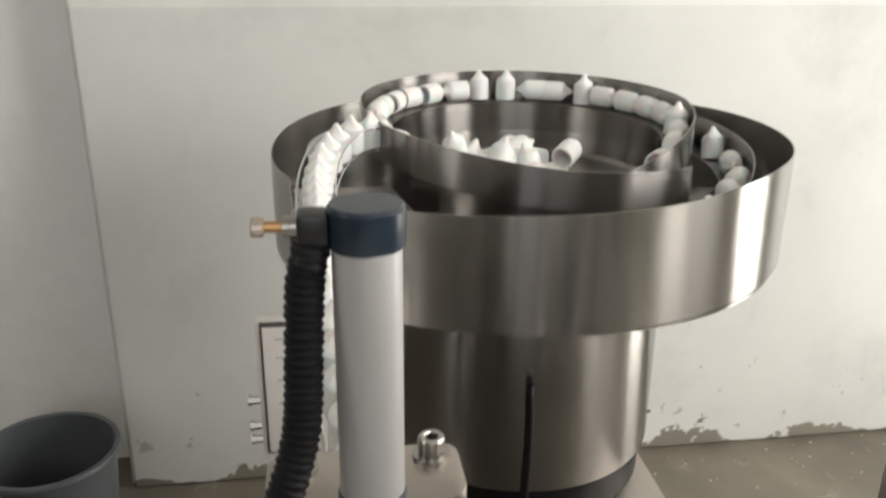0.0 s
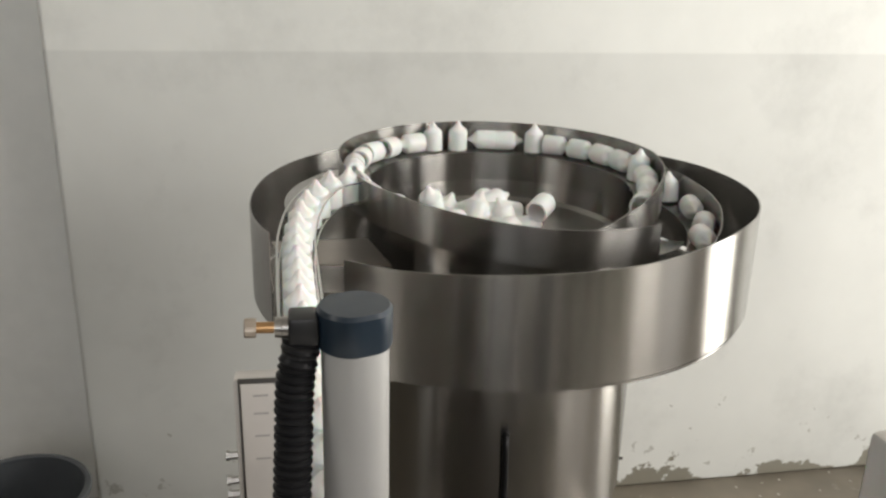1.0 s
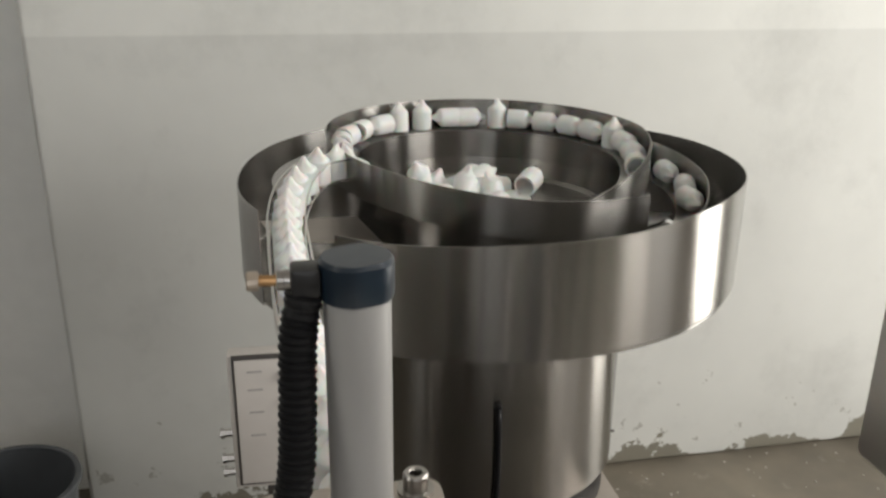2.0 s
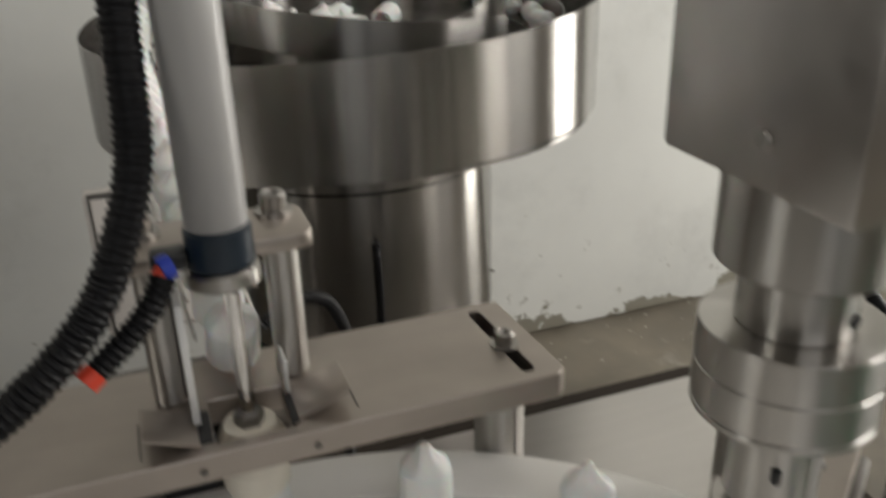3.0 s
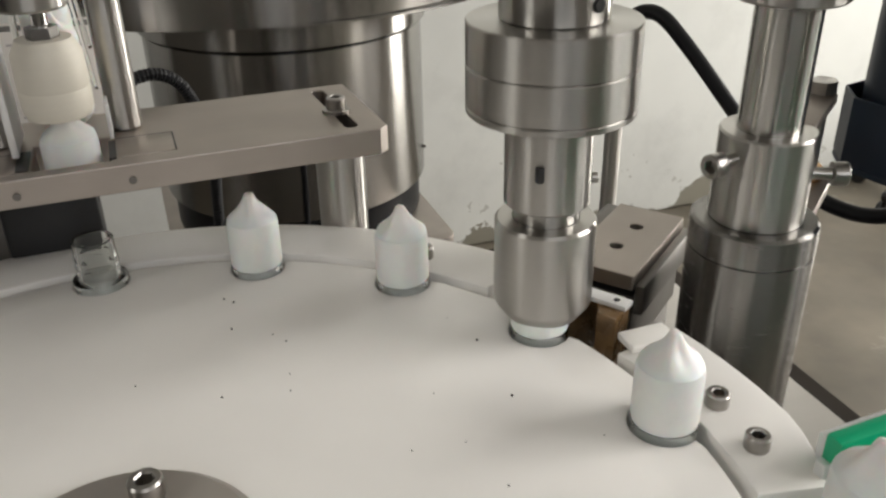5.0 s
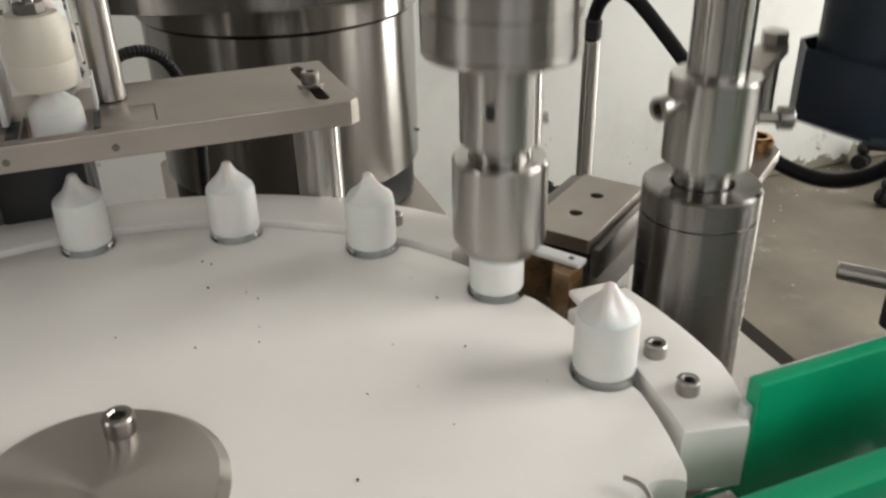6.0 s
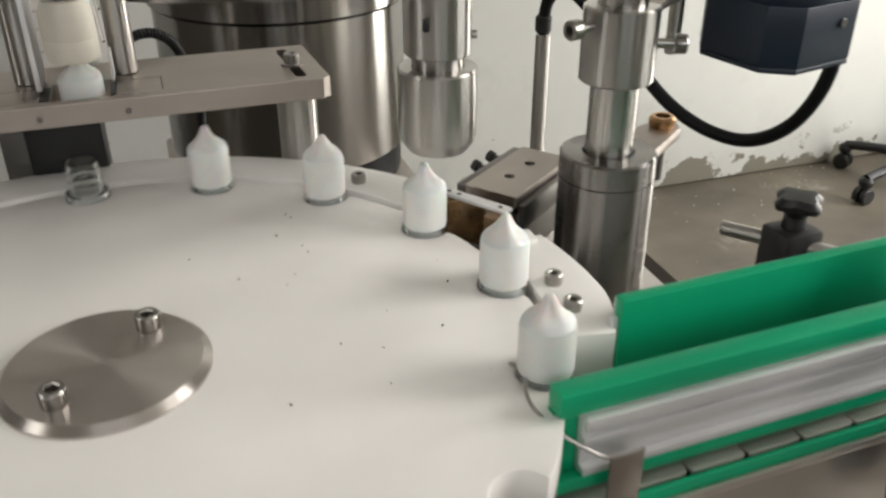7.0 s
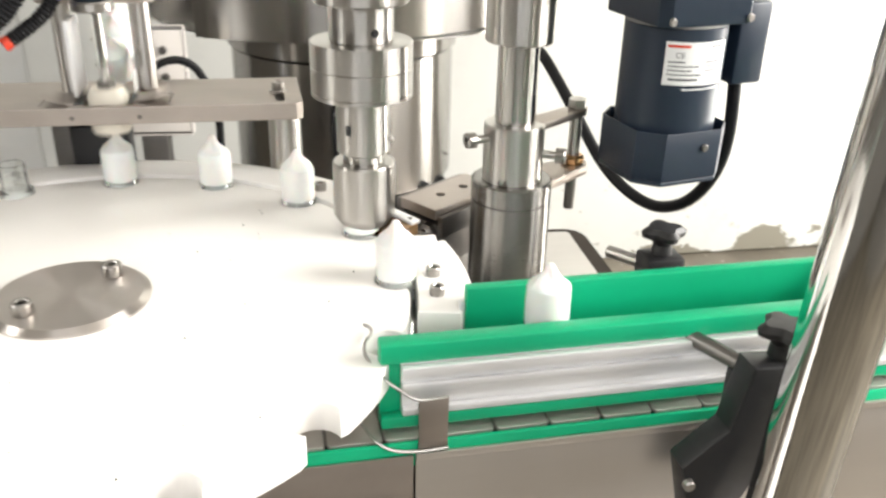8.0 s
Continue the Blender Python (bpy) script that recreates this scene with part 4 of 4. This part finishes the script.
jaw_thing = thing("gripping_jaw", "oily brown gripping jaw with a white steel top strip", "jaw", m=pose(0.2790, 0.1020, 0, 0, 0, -56))
notch_pts = [(0.030, -0.013), (0.030, 0.004), (-0.026, 0.004), (-0.026, -0.013)] + arc(0.002, -0.016, 0.0170, 170, 10, 14)
part("jaw_body", slab(notch_pts, 0.9700, 1.0045, bevel=0.0006), BRONZE, jaw_thing)
strip = part("top_strip", box(-0.0275, 0.0315, -0.0045, 0.0050, 1.0047, 1.0078, 0.0005), ALU, jaw_thing, "pale steel top strip")
for x in (-0.022, -0.013, 0.024):
    part("strip_hole", rod(0.0018, 1.0078, 1.0082, 0.0001, 12, (x, 0, 0)), BLACK, strip)

# vibrating bowl feeder
FX, FY = 0.2957, 1.0699
feeder_stand = thing("feeder_stand", "steel stand with a flat top plate under the bowl feeder", "stand")
part("stand_top", slab(rounded(FX - 0.22, FX + 0.20, FY - 0.215, FY + 0.215, 0.02), 0.625, 0.640, bevel=0.001), PLATE, feeder_stand)
for dx in (-0.19, 0.17):
    for dy in (-0.185, 0.185):
        part("leg", box(FX + dx - 0.02, FX + dx + 0.02, FY + dy - 0.02, FY + dy + 0.02, 0, 0.6248, 0.002), PLATE, feeder_stand)

feeder = thing("bowl_feeder", "large brushed stainless steel vibrating bowl feeder with spiral tracks", "bowl feeder", m=pose(FX, FY, 0))
part("rubber_foot", rod(0.200, 0.6405, 0.7040, 0.006, 72), RUBBER, feeder, "black rubber foot")
part("drive_drum", lathe([(0.180, 0.7045), (0.2085, 0.7045), (0.2095, 0.7065), (0.2095, 0.9505), (0.2080, 0.9520), (0.180, 0.9520)], 128, close=True), STEEL, feeder)
part("gap_ring", rod(0.200, 0.9522, 0.9560, 0.0005, 96), RUBBER, feeder)
part("bowl_skirt", lathe([(0.19, 0.9562), (0.2150, 0.9562), (0.2165, 0.9575), (0.2165, 1.0200), (0.19, 1.0200)], 128, close=True), STEEL, feeder)
part("bowl_floor", slab(arc(0, 0, 0.3550, 0, 357, 120), 1.0205, 1.0235), STEEL, feeder)
part("side_pin", rod(0.0025, 0, 0.005, 0.0004, 12), DARKSTEEL, feeder, m=turned_to((0.904, -0.426, 0), (0.1893, -0.0893, 0.7462)))


def band(phi0, phi1, radius, ztop, zbot, n=90, t=0.0016):
    """A bent strip of sheet with thickness; radius, ztop and zbot depend on the angle."""
    bm = bmesh.new()
    cols = []
    for i in range(n + 1):
        p = phi0 + (phi1 - phi0) * i / n
        c, s = math.cos(radians(p)), math.sin(radians(p))
        r, a, b = radius(p), ztop(p), zbot(p)
        cols.append([bm.verts.new((q * c, q * s, z)) for q, z in ((r, b), (r, a), (r - t, a), (r - t, b))])
    for u, v in zip(cols, cols[1:]):
        for k in range(4):
            bm.faces.new((u[k], u[(k + 1) % 4], v[(k + 1) % 4], v[k]))
    bm.faces.new(cols[0]), bm.faces.new(cols[-1])
    return bm


def table_of(pairs):
    xs, ys = zip(*pairs)
    return lambda p: float(np.interp(p, xs, ys))


# outer wall: open at the front left where the chute leaves
outer_top = table_of([(-135, 1.155), (-122, 1.156), (-100, 1.163), (-76, 1.1685), (-60, 1.176), (-45, 1.179), (-12, 1.174), (12, 1.171), (29, 1.167), (80, 1.163), (145, 1.160), (161, 1.157), (180, 1.150), (215, 1.150)])
outer_foot = table_of([(-133, 1.016), (-100, 1.0245), (-66, 1.030), (-40, 1.031), (20, 1.028), (90, 1.021), (203, 1.022)])
part("outer_wall", band(-133, 203, lambda p: 0.3600, outer_top, outer_foot, 160), STEEL, feeder)
spiral_r = table_of([(-85, 0.226), (0, 0.233), (90, 0.233), (180, 0.235), (270, 0.247), (335, 0.270)])
spiral_top = table_of([(-85, 1.150), (-60, 1.176), (-30, 1.203), (0, 1.213), (90, 1.217), (150, 1.218), (180, 1.217), (225, 1.203), (270, 1.179), (308, 1.167), (335, 1.155)])
part("spiral_wall", band(-80, 309, spiral_r, spiral_top, lambda p: spiral_top(p) - 0.050, 180), STEEL, feeder)


def ledge_z(p):
    return spiral_top(p) - 0.043


def ledge(phi0, phi1, r_in, r_out, z, n=110, t=0.002):
    bm = bmesh.new()
    cols = []
    for i in range(n + 1):
        p = phi0 + (phi1 - phi0) * i / n
        c, s = math.cos(radians(p)), math.sin(radians(p))
        cols.append([bm.verts.new((q * c, q * s, z(p) + d)) for q, d in ((r_in(p), -t - 0.002), (r_in(p), -0.002), (r_out(p), 0), (r_out(p), -t))])
    for u, v in zip(cols, cols[1:]):
        for k in range(4):
            bm.faces.new((u[k], u[(k + 1) % 4], v[(k + 1) % 4], v[k]))
    bm.faces.new(cols[0]), bm.faces.new(cols[-1])
    return bm


part("spiral_track", ledge(-78, 333, lambda p: spiral_r(p) - 0.040, lambda p: spiral_r(p) - 0.0018, ledge_z), STEEL, feeder)
part("inner_bowl", lathe([(0.186, 1.100), (0.189, 1.128), (0.1905, 1.128), (0.1880, 1.099), (0.165, 1.088), (0.0, 1.082), (0.0, 1.080), (0.167, 1.086)], 96, close=True), STEEL, feeder)
part("inner_skirt", band(-5, 334, lambda p: 0.1935, lambda p: ledge_z(p) - 0.0025, lambda p: 1.0237, 120), STEEL, feeder)
part("outer_track", ledge(-35, 190, lambda p: 0.272, lambda p: 0.312, table_of([(-35, 1.112), (0, 1.120), (90, 1.135), (190, 1.150)])), STEEL, feeder)
part("outer_guide", band(-56, 95, lambda p: 0.314, table_of([(-52, 1.128), (-20, 1.155), (20, 1.165), (160, 1.165)]), lambda p: 1.100, 100, 0.0012), STEEL, feeder)
part("chute_deck", slab([(-0.31, -0.16), (-0.22, -0.28), (-0.145, -0.31), (-0.17, -0.18)], 1.075, 1.0765), PLATE, feeder)
part("chute_deck", slab([(-0.33, -0.06), (-0.31, -0.15), (-0.18, -0.17), (-0.20, -0.06)], 1.110, 1.1115), PLATE, feeder)
gland = part("cable_gland", rod(0.006, 0, 0.010, 0.001, 16), RUBBER, feeder, m=turned_to((-0.14, -1, 0), (-0.030, -0.2065, 0.8790)))
feedcable = thing("feeder_cable", "black power cable hanging down the feeder drum", "cable")
part("cable", tube([(FX - 0.0315, FY - 0.216, 0.8785), (FX - 0.033, FY - 0.225, 0.868), (FX - 0.032, FY - 0.224, 0.83), (FX - 0.031, FY - 0.221, 0.77), (FX - 0.033, FY - 0.222, 0.71), (FX - 0.035, FY - 0.2245, 0.60)], 0.0044, 10), RUBBER, feedcable)

# wire chute from the bowl down to the station
CHUTE = [(0.075, 0.985, 1.172), (0.043, 0.950, 1.176), (0.021, 0.91, 1.172), (0.006, 0.86, 1.166), (-0.002, 0.79, 1.158), (-0.002, 0.70, 1.154), (0.000, 0.60, 1.150), (0.008, 0.48, 1.135), (0.018, 0.36, 1.105), (0.0235, 0.300, 1.085), (JX, JY + 0.030, 1.0640)]
chute_line = smooth_path(CHUTE, 10)
chute = thing("wire_chute", "bent wire rod chute carrying caps from the bowl to the station", "chute")
for side, up in ((-0.0205, 0.030), (0.0205, 0.030), (-0.0195, 0.004), (0.0195, 0.004), (-0.006, -0.003), (0.006, -0.003)):
    pts = []
    for i, p in enumerate(chute_line[:-12:4]):
        k = min(4 * i, len(chute_line) - 2)
        d = (chute_line[k + 1] - chute_line[k]).normalized()
        n = Vector((d.y, -d.x, 0)).normalized()
        pts.append(p + n * side + Vector((0, 0, up)))
    part("chute_wire", tube(pts, 0.0012, 8, 4), CHROME, chute)

# caps lying about in the bowl
rng = random.Random(11)
for i in range(34):
    a, r = rng.uniform(195, 288), rng.uniform(0.05, 0.136)
    c = closure("white plastic bottle cap lying loose in the feeder bowl", "loose caps in the bowl")
    c.matrix_basis = pose(FX + r * math.cos(radians(a)), FY + r * math.sin(radians(a)), 1.112 + rng.uniform(0, 0.042), rng.choice((75, 90, 100, 180, 15)), rng.uniform(-25, 25), rng.uniform(0, 360))

control = thing("feeder_controller", "beige control box with black knobs beside the bowl feeder", "control box", m=pose(-0.020, 0.7500, -0.008, 0, 0, -2))
part("case", box(-0.055, 0.060, -0.010, 0.014, 0.885, 1.0525, 0.002), PANEL, control)
part("front_frame", box(-0.050, 0.060, -0.0125, -0.0102, 0.890, 1.0545, 0.0006), DARKSTEEL, control)
part("front_panel", box(-0.047, 0.058, -0.0145, -0.0127, 0.893, 1.0490, 0.0006), PANEL, control)
for x, z in ((0.012, 1.032), (0.013, 1.000), (0.014, 0.966), (0.03, 1.02), (0.03, 0.98)):
    part("knob", lathe([(0, 0), (0.0062, 0), (0.0058, 0.008), (0, 0.0082)], 6), DARKSTEEL, control, "dark hexagonal control knob", m=turned_to((0, -1, 0), (x, -0.0147, z)))
for z in (1.034, 1.012, 0.984, 0.955):
    part("print_bar", box(-0.034, -0.018, -0.0149, -0.0146, z, z + 0.0022, 0), FAINT, control, smooth=0)
for z in (0.951, 0.918, 0.900):
    part("cable_gland", lathe([(0, 0), (0.0045, 0), (0.0045, 0.010), (0.0060, 0.010), (0.0060, 0.014), (0, 0.014)], 6), BOLT, control, m=turned_to((-1, 0, 0), (-0.055, 0.003, z)))
part("stand_post", box(-0.02, 0.02, -0.008, 0.03, 0.0165, 0.8845, 0.002), DARKSTEEL, control)
part("stand_base", box(-0.07, 0.07, -0.04, 0.10, 0.008, 0.016, 0.001), PANEL, control)

bin_thing = thing("waste_bin", "round dark grey plastic bin on the floor by the wall", "bin", m=pose(-0.630, 1.640, 0))
part("shell", lathe([(0, 0), (0.112, 0), (0.118, 0.01), (0.146, 0.323), (0.143, 0.323), (0.114, 0.014), (0, 0.014)], 64), BINGREY, bin_thing)
part("rim", lathe([(0.1425, 0.3235), (0.156, 0.3235), (0.157, 0.328), (0.155, 0.335), (0.146, 0.336), (0.1425, 0.334)], 64, close=True), BINGREY, bin_thing)

# foot of a swivel stool by the wall, and crumbs of plaster on the floor
stool = thing("stool_base", "black five-armed swivel stool base on casters by the wall", "stool", m=pose(2.53, 1.64, 0))
part("hub", lathe([(0, 0.085), (0.034, 0.085), (0.040, 0.095), (0.036, 0.150), (0.026, 0.165), (0.026, 0.260), (0, 0.260)], 28), BLACK, stool)
for k in range(5):
    a = radians(187 + 72 * k)
    c, q = math.cos(a), math.sin(a)
    part("arm", tube([(0.03 * c, 0.03 * q, 0.118), (0.12 * c, 0.12 * q, 0.112), (0.22 * c, 0.22 * q, 0.098), (0.262 * c, 0.262 * q, 0.088)], 0.017, 12), BLACK, stool)
    caster = part("caster", lathe([(0, 0.058), (0.011, 0.058), (0.022, 0.066), (0.024, 0.082), (0.018, 0.094), (0, 0.096)], 20, (0.26 * c, 0.26 * q, 0)), BLACK, stool)
    for d in (-0.015, 0.015):
        part("wheel", lathe([(0, -0.010), (0.025, -0.010), (0.029, -0.006), (0.029, 0.006), (0.025, 0.010), (0, 0.010)], 24), BLACK, caster, m=turned_to((-q, c, 0), (0.26 * c - q * d, 0.26 * q + c * d, 0.029)))
crumbs = bmesh.new()
rng = random.Random(21)
for k in range(70):
    x = rng.uniform(0.75, 2.6)
    y = 1.92 - abs(rng.gauss(0, 0.12)) if k < 50 else rng.uniform(0.6, 1.9)
    q = rng.uniform(0.0015, 0.0045) * (3.5 if k == 60 else 1)
    vs = bmesh.ops.create_icosphere(crumbs, subdivisions=1, radius=q)["verts"]
    for v in vs:
        v.co = Vector((v.co.x * rng.uniform(0.8, 1.6) + x, v.co.y * rng.uniform(0.8, 1.6) + y, max(0.0, v.co.z * 0.6 + q * 0.4)))
tagged(part("plaster_crumbs", crumbs, CRUMB), "crumbs of pale plaster scattered on the floor by the wall", "debris", kind="stuff")


# ---- what moves ----
bottles, caps_on = [], []
for j in range(-6, 6):
    bottles.append((j, bottle("clear glass dropper bottle standing in the star wheel")))
moving_caps = [(j, closure("white plastic cap screwed onto a glass bottle", "caps on the bottles")) for j in range(-6, 3)]
queue = [(k, closure("white plastic bottle cap queued in the wire chute", "caps in the chute")) for k in range(3, 26)]
track_caps = []
rng = random.Random(5)
for i, a in enumerate((-46, -34, -21, -9, 3, 15, 27.5, 40, 51, 63, 74.5, 86, 98, 110, 121, 133, 145, 156.5, 168, 180, 192, 204)):
    c = closure("white plastic bottle cap riding the spiral track of the bowl", "caps on the bowl track")
    track_caps.append((a, 0 if i in (3, 8, 11, 12) else rng.choice((-1, 1)), rng.uniform(-10, 10), c))
outer_caps = []
for i, a in enumerate((-38, -27, -13, 2, 18, 40, 60)):
    c = closure("white plastic bottle cap on the outer track of the bowl", "caps on the bowl track")
    outer_caps.append((a, 0 if i == 3 else -1, rng.uniform(-30, 30), c))

EXIT = -22.7


def bottle_spot(j, t):
    """Bottle j stands under the pusher after |j| steps; later ones have larger j. Returns x, y, heading."""
    a = PHASE + 22.5 * j - turned(t) + 22.5
    if a > EXIT + 1.0:
        return (*on_wheel(a), a)
    # on the conveyor since it reached the exit
    t_out = {-6: -0.25, -5: 2.18, -4: 4.57, -3: 6.98}.get(j, 99)
    d = SPEED * max(0, t - t_out)
    p = CONV @ Vector((d + 0.001, 0.0, 0))
    return p.x, p.y, EXIT


TIMES = sorted(set([0.0, 8.0] + [round(s + (e - s) * k / 6, 3) for s, e in STEPS for k in range(7)] + [0.6, 1.2, 2.6, 2.75, 3.0, 3.3, 3.6, 5.0, 5.2, 5.6, 5.9, 7.3, 7.45, 7.6]))
PRESS = [(0.21, 0.72), (2.60, 3.13), (5.02, 5.54), (7.36, 7.95)]


def pressed(t):
    """0: pusher up, 1: down."""
    v = 0.0
    for s, e in PRESS:
        v = max(v, min(1, max(0, (t - s) / 0.16)) * min(1, max(0, (e + 0.16 - t) / 0.16)))
    return v * v * (3 - 2 * v)


def motions():
    walk(wheel, [(t, pose(CX, CY, 0, 0, 0, -turned(t))) for t in TIMES])
    for j, b in bottles:
        rows = []
        for t in TIMES:
            x, y, a = bottle_spot(j, t)
            rows.append((t, pose(x, y, CHAIN, 0, 0, a)))
        walk(b, rows)
    # caps: placed by the pusher, then carried with their bottle
    first = {0: 2.60, 1: 5.02, 2: 7.36}
    fine = sorted(set(TIMES + [2.60, 2.68, 2.76, 3.2, 5.02, 5.10, 5.18, 5.72, 7.36, 7.44, 7.52]))
    for j, c in moving_caps:
        rows = []
        for t in fine:
            x, y, a = bottle_spot(j, t)
            z = CHAIN + 0.0572
            start = first.get(j, -9.0)
            if j >= 0 and t < start:
                s = chute_spot(j - sum(1 for q in (2.60, 5.02, 7.36) if t > q + 0.66), t)
                rows.append((t, s))
                continue
            if j >= 0:
                k = min(1, max(0, (t - start) / 0.16))
                z += (1.0560 - z) * (1 - k)
                x, y = x + (JX - x) * (1 - k), y + (JY - y) * (1 - k)
            rows.append((t, pose(x, y, z, 0, 0, a + 37 * j)))
        walk(c, rows)
    for k, c in queue:
        walk(c, [(t, chute_spot(k - sum(1 for q in (2.60, 5.02, 7.36) if t > q + 0.66), t)) for t in sorted(set(TIMES + [3.2, 3.32, 3.5, 5.72, 5.95]))])
    lift = [(0.0, 0), (1.1, 0), (1.6, 0.056), (2.4, 0.056), (2.5, 0.044), (2.75, 0), (3.5, 0), (3.7, 0.022), (3.9, 0.046), (4.05, 0.053), (4.3, 0.056), (4.75, 0.056), (5.0, 0.002), (5.2, 0), (5.85, 0), (6.0, 0.0165), (6.2, 0.043), (6.4, 0.0535), (6.6, 0.056), (7.15, 0.056), (7.28, 0.03), (7.4, 0.004), (7.5, 0), (8.0, 0)]
    for ob in (head, motor):
        base = ob.matrix_basis.copy()
        walk(ob, [(t, Matrix.Translation((0, 0, z)) @ base) for t, z in lift])
    # the cable swings about its fixed end as the motor rises
    base = power.matrix_basis.copy()
    walk(power, [(t, base @ Matrix.Rotation(radians(125 * z), 4, Vector((-0.876, -0.482, 0)))) for t, z in lift])
    base = pusher.matrix_basis.copy()
    walk(pusher, [(t, Matrix.Translation((0, 0, -0.0715 * pressed(t))) @ base) for t in sorted(set([0, 8, 1, 2] + [q for s, e in PRESS for q in (s, s + 0.04, s + 0.08, s + 0.12, s + 0.16, e, e + 0.04, e + 0.08, e + 0.12, e + 0.16) if 0 < q < 8]))])
    # the flaps spring open while the pusher passes between them
    flap_times = sorted(set([0, 8] + [q for s, e in PRESS for q in (s, s + 0.08, s + 0.16, e, e + 0.08, e + 0.16) if 0 < q < 8]))
    for jaw_flap, pivot, angle in flaps:
        walk(jaw_flap, [(t, pose(pivot, 0, PLATE_TOP, 0, angle * pressed(t), 0) @ pose(-pivot, 0, -PLATE_TOP)) for t in flap_times])
    walk(chain, [(t, CONV @ Matrix.Translation((SPEED * t, 0, 0))) for t in (0, 2, 4, 6, 8)])
    # the jaw closes on the bottle while the chuck is down
    base = jaw_thing.matrix_basis.copy()
    away = Vector((math.cos(radians(41)), math.sin(radians(41)), 0)) * 0.008
    walk(jaw_thing, [(t, Matrix.Translation(away * k) @ base) for t, k in ((0, 0), (1.2, 0), (1.5, 1), (2.3, 1), (2.6, 0), (3.6, 0), (3.9, 1), (4.75, 1), (5.0, 0), (5.9, 0), (6.15, 1), (7.15, 1), (7.4, 0), (8, 0))])
    for a, way, tilt, c in track_caps:
        walk(c, [(t, lying(a + 10.5 * t, way, tilt, lambda p: spiral_r(p) - 0.0200, lambda p: ledge_z(p) + 0.0160)) for t in (0, 1, 2, 3, 4, 8)])
    for a, way, tilt, c in outer_caps:
        walk(c, [(t, lying(a + 8.0 * t, way, tilt, lambda p: 0.2930, lambda p: 1.1330 + 0.0003 * p)) for t in (0, 1, 2, 3, 4, 8)])


def lying(p, way, tilt, radius, height):
    """A cap lying along the track at the angle p."""
    q = max(-78.0, min(p, 333.0))
    m = Matrix.Translation((FX + radius(q) * math.cos(radians(p)), FY + radius(q) * math.sin(radians(p)), height(q)))
    if way == 0:
        return m @ Matrix.Translation((0, 0, -0.0155)) @ Matrix.Rotation(radians(tilt * 0.6), 4, "X")
    d = Vector((-math.sin(radians(p)), math.cos(radians(p)), 0)) * way
    m = m @ Matrix.Rotation(radians(tilt), 4, "Z") @ d.to_track_quat("Z", "Y").to_matrix().to_4x4()
    return m @ Matrix.Translation((0, 0, -0.022))


def chute_spot(k, t):
    """The cap k places up the chute; 0 is in the jaws."""
    if k <= 0:
        return pose(JX, JY, 1.0560, 0, 0, 20)
    lengths = [0.0]
    back = chute_line[::-1]
    for a, b in zip(back, back[1:]):
        lengths.append(lengths[-1] + (b - a).length)
    s = min(0.0335 * k, lengths[-1] - 0.001)
    i = max(n for n, v in enumerate(lengths) if v <= s)
    f = (s - lengths[i]) / (lengths[i + 1] - lengths[i])
    p = back[i].lerp(back[i + 1], f)
    d = (back[i + 1] - back[i]).normalized()
    n = Vector((d.y, -d.x, 0)).normalized()
    up = n.cross(d) if n.cross(d).z > 0 else -n.cross(d)
    m = up.to_track_quat("Z", "Y").to_matrix().to_4x4()
    return Matrix.Translation(p + up * 0.001) @ m


motions()
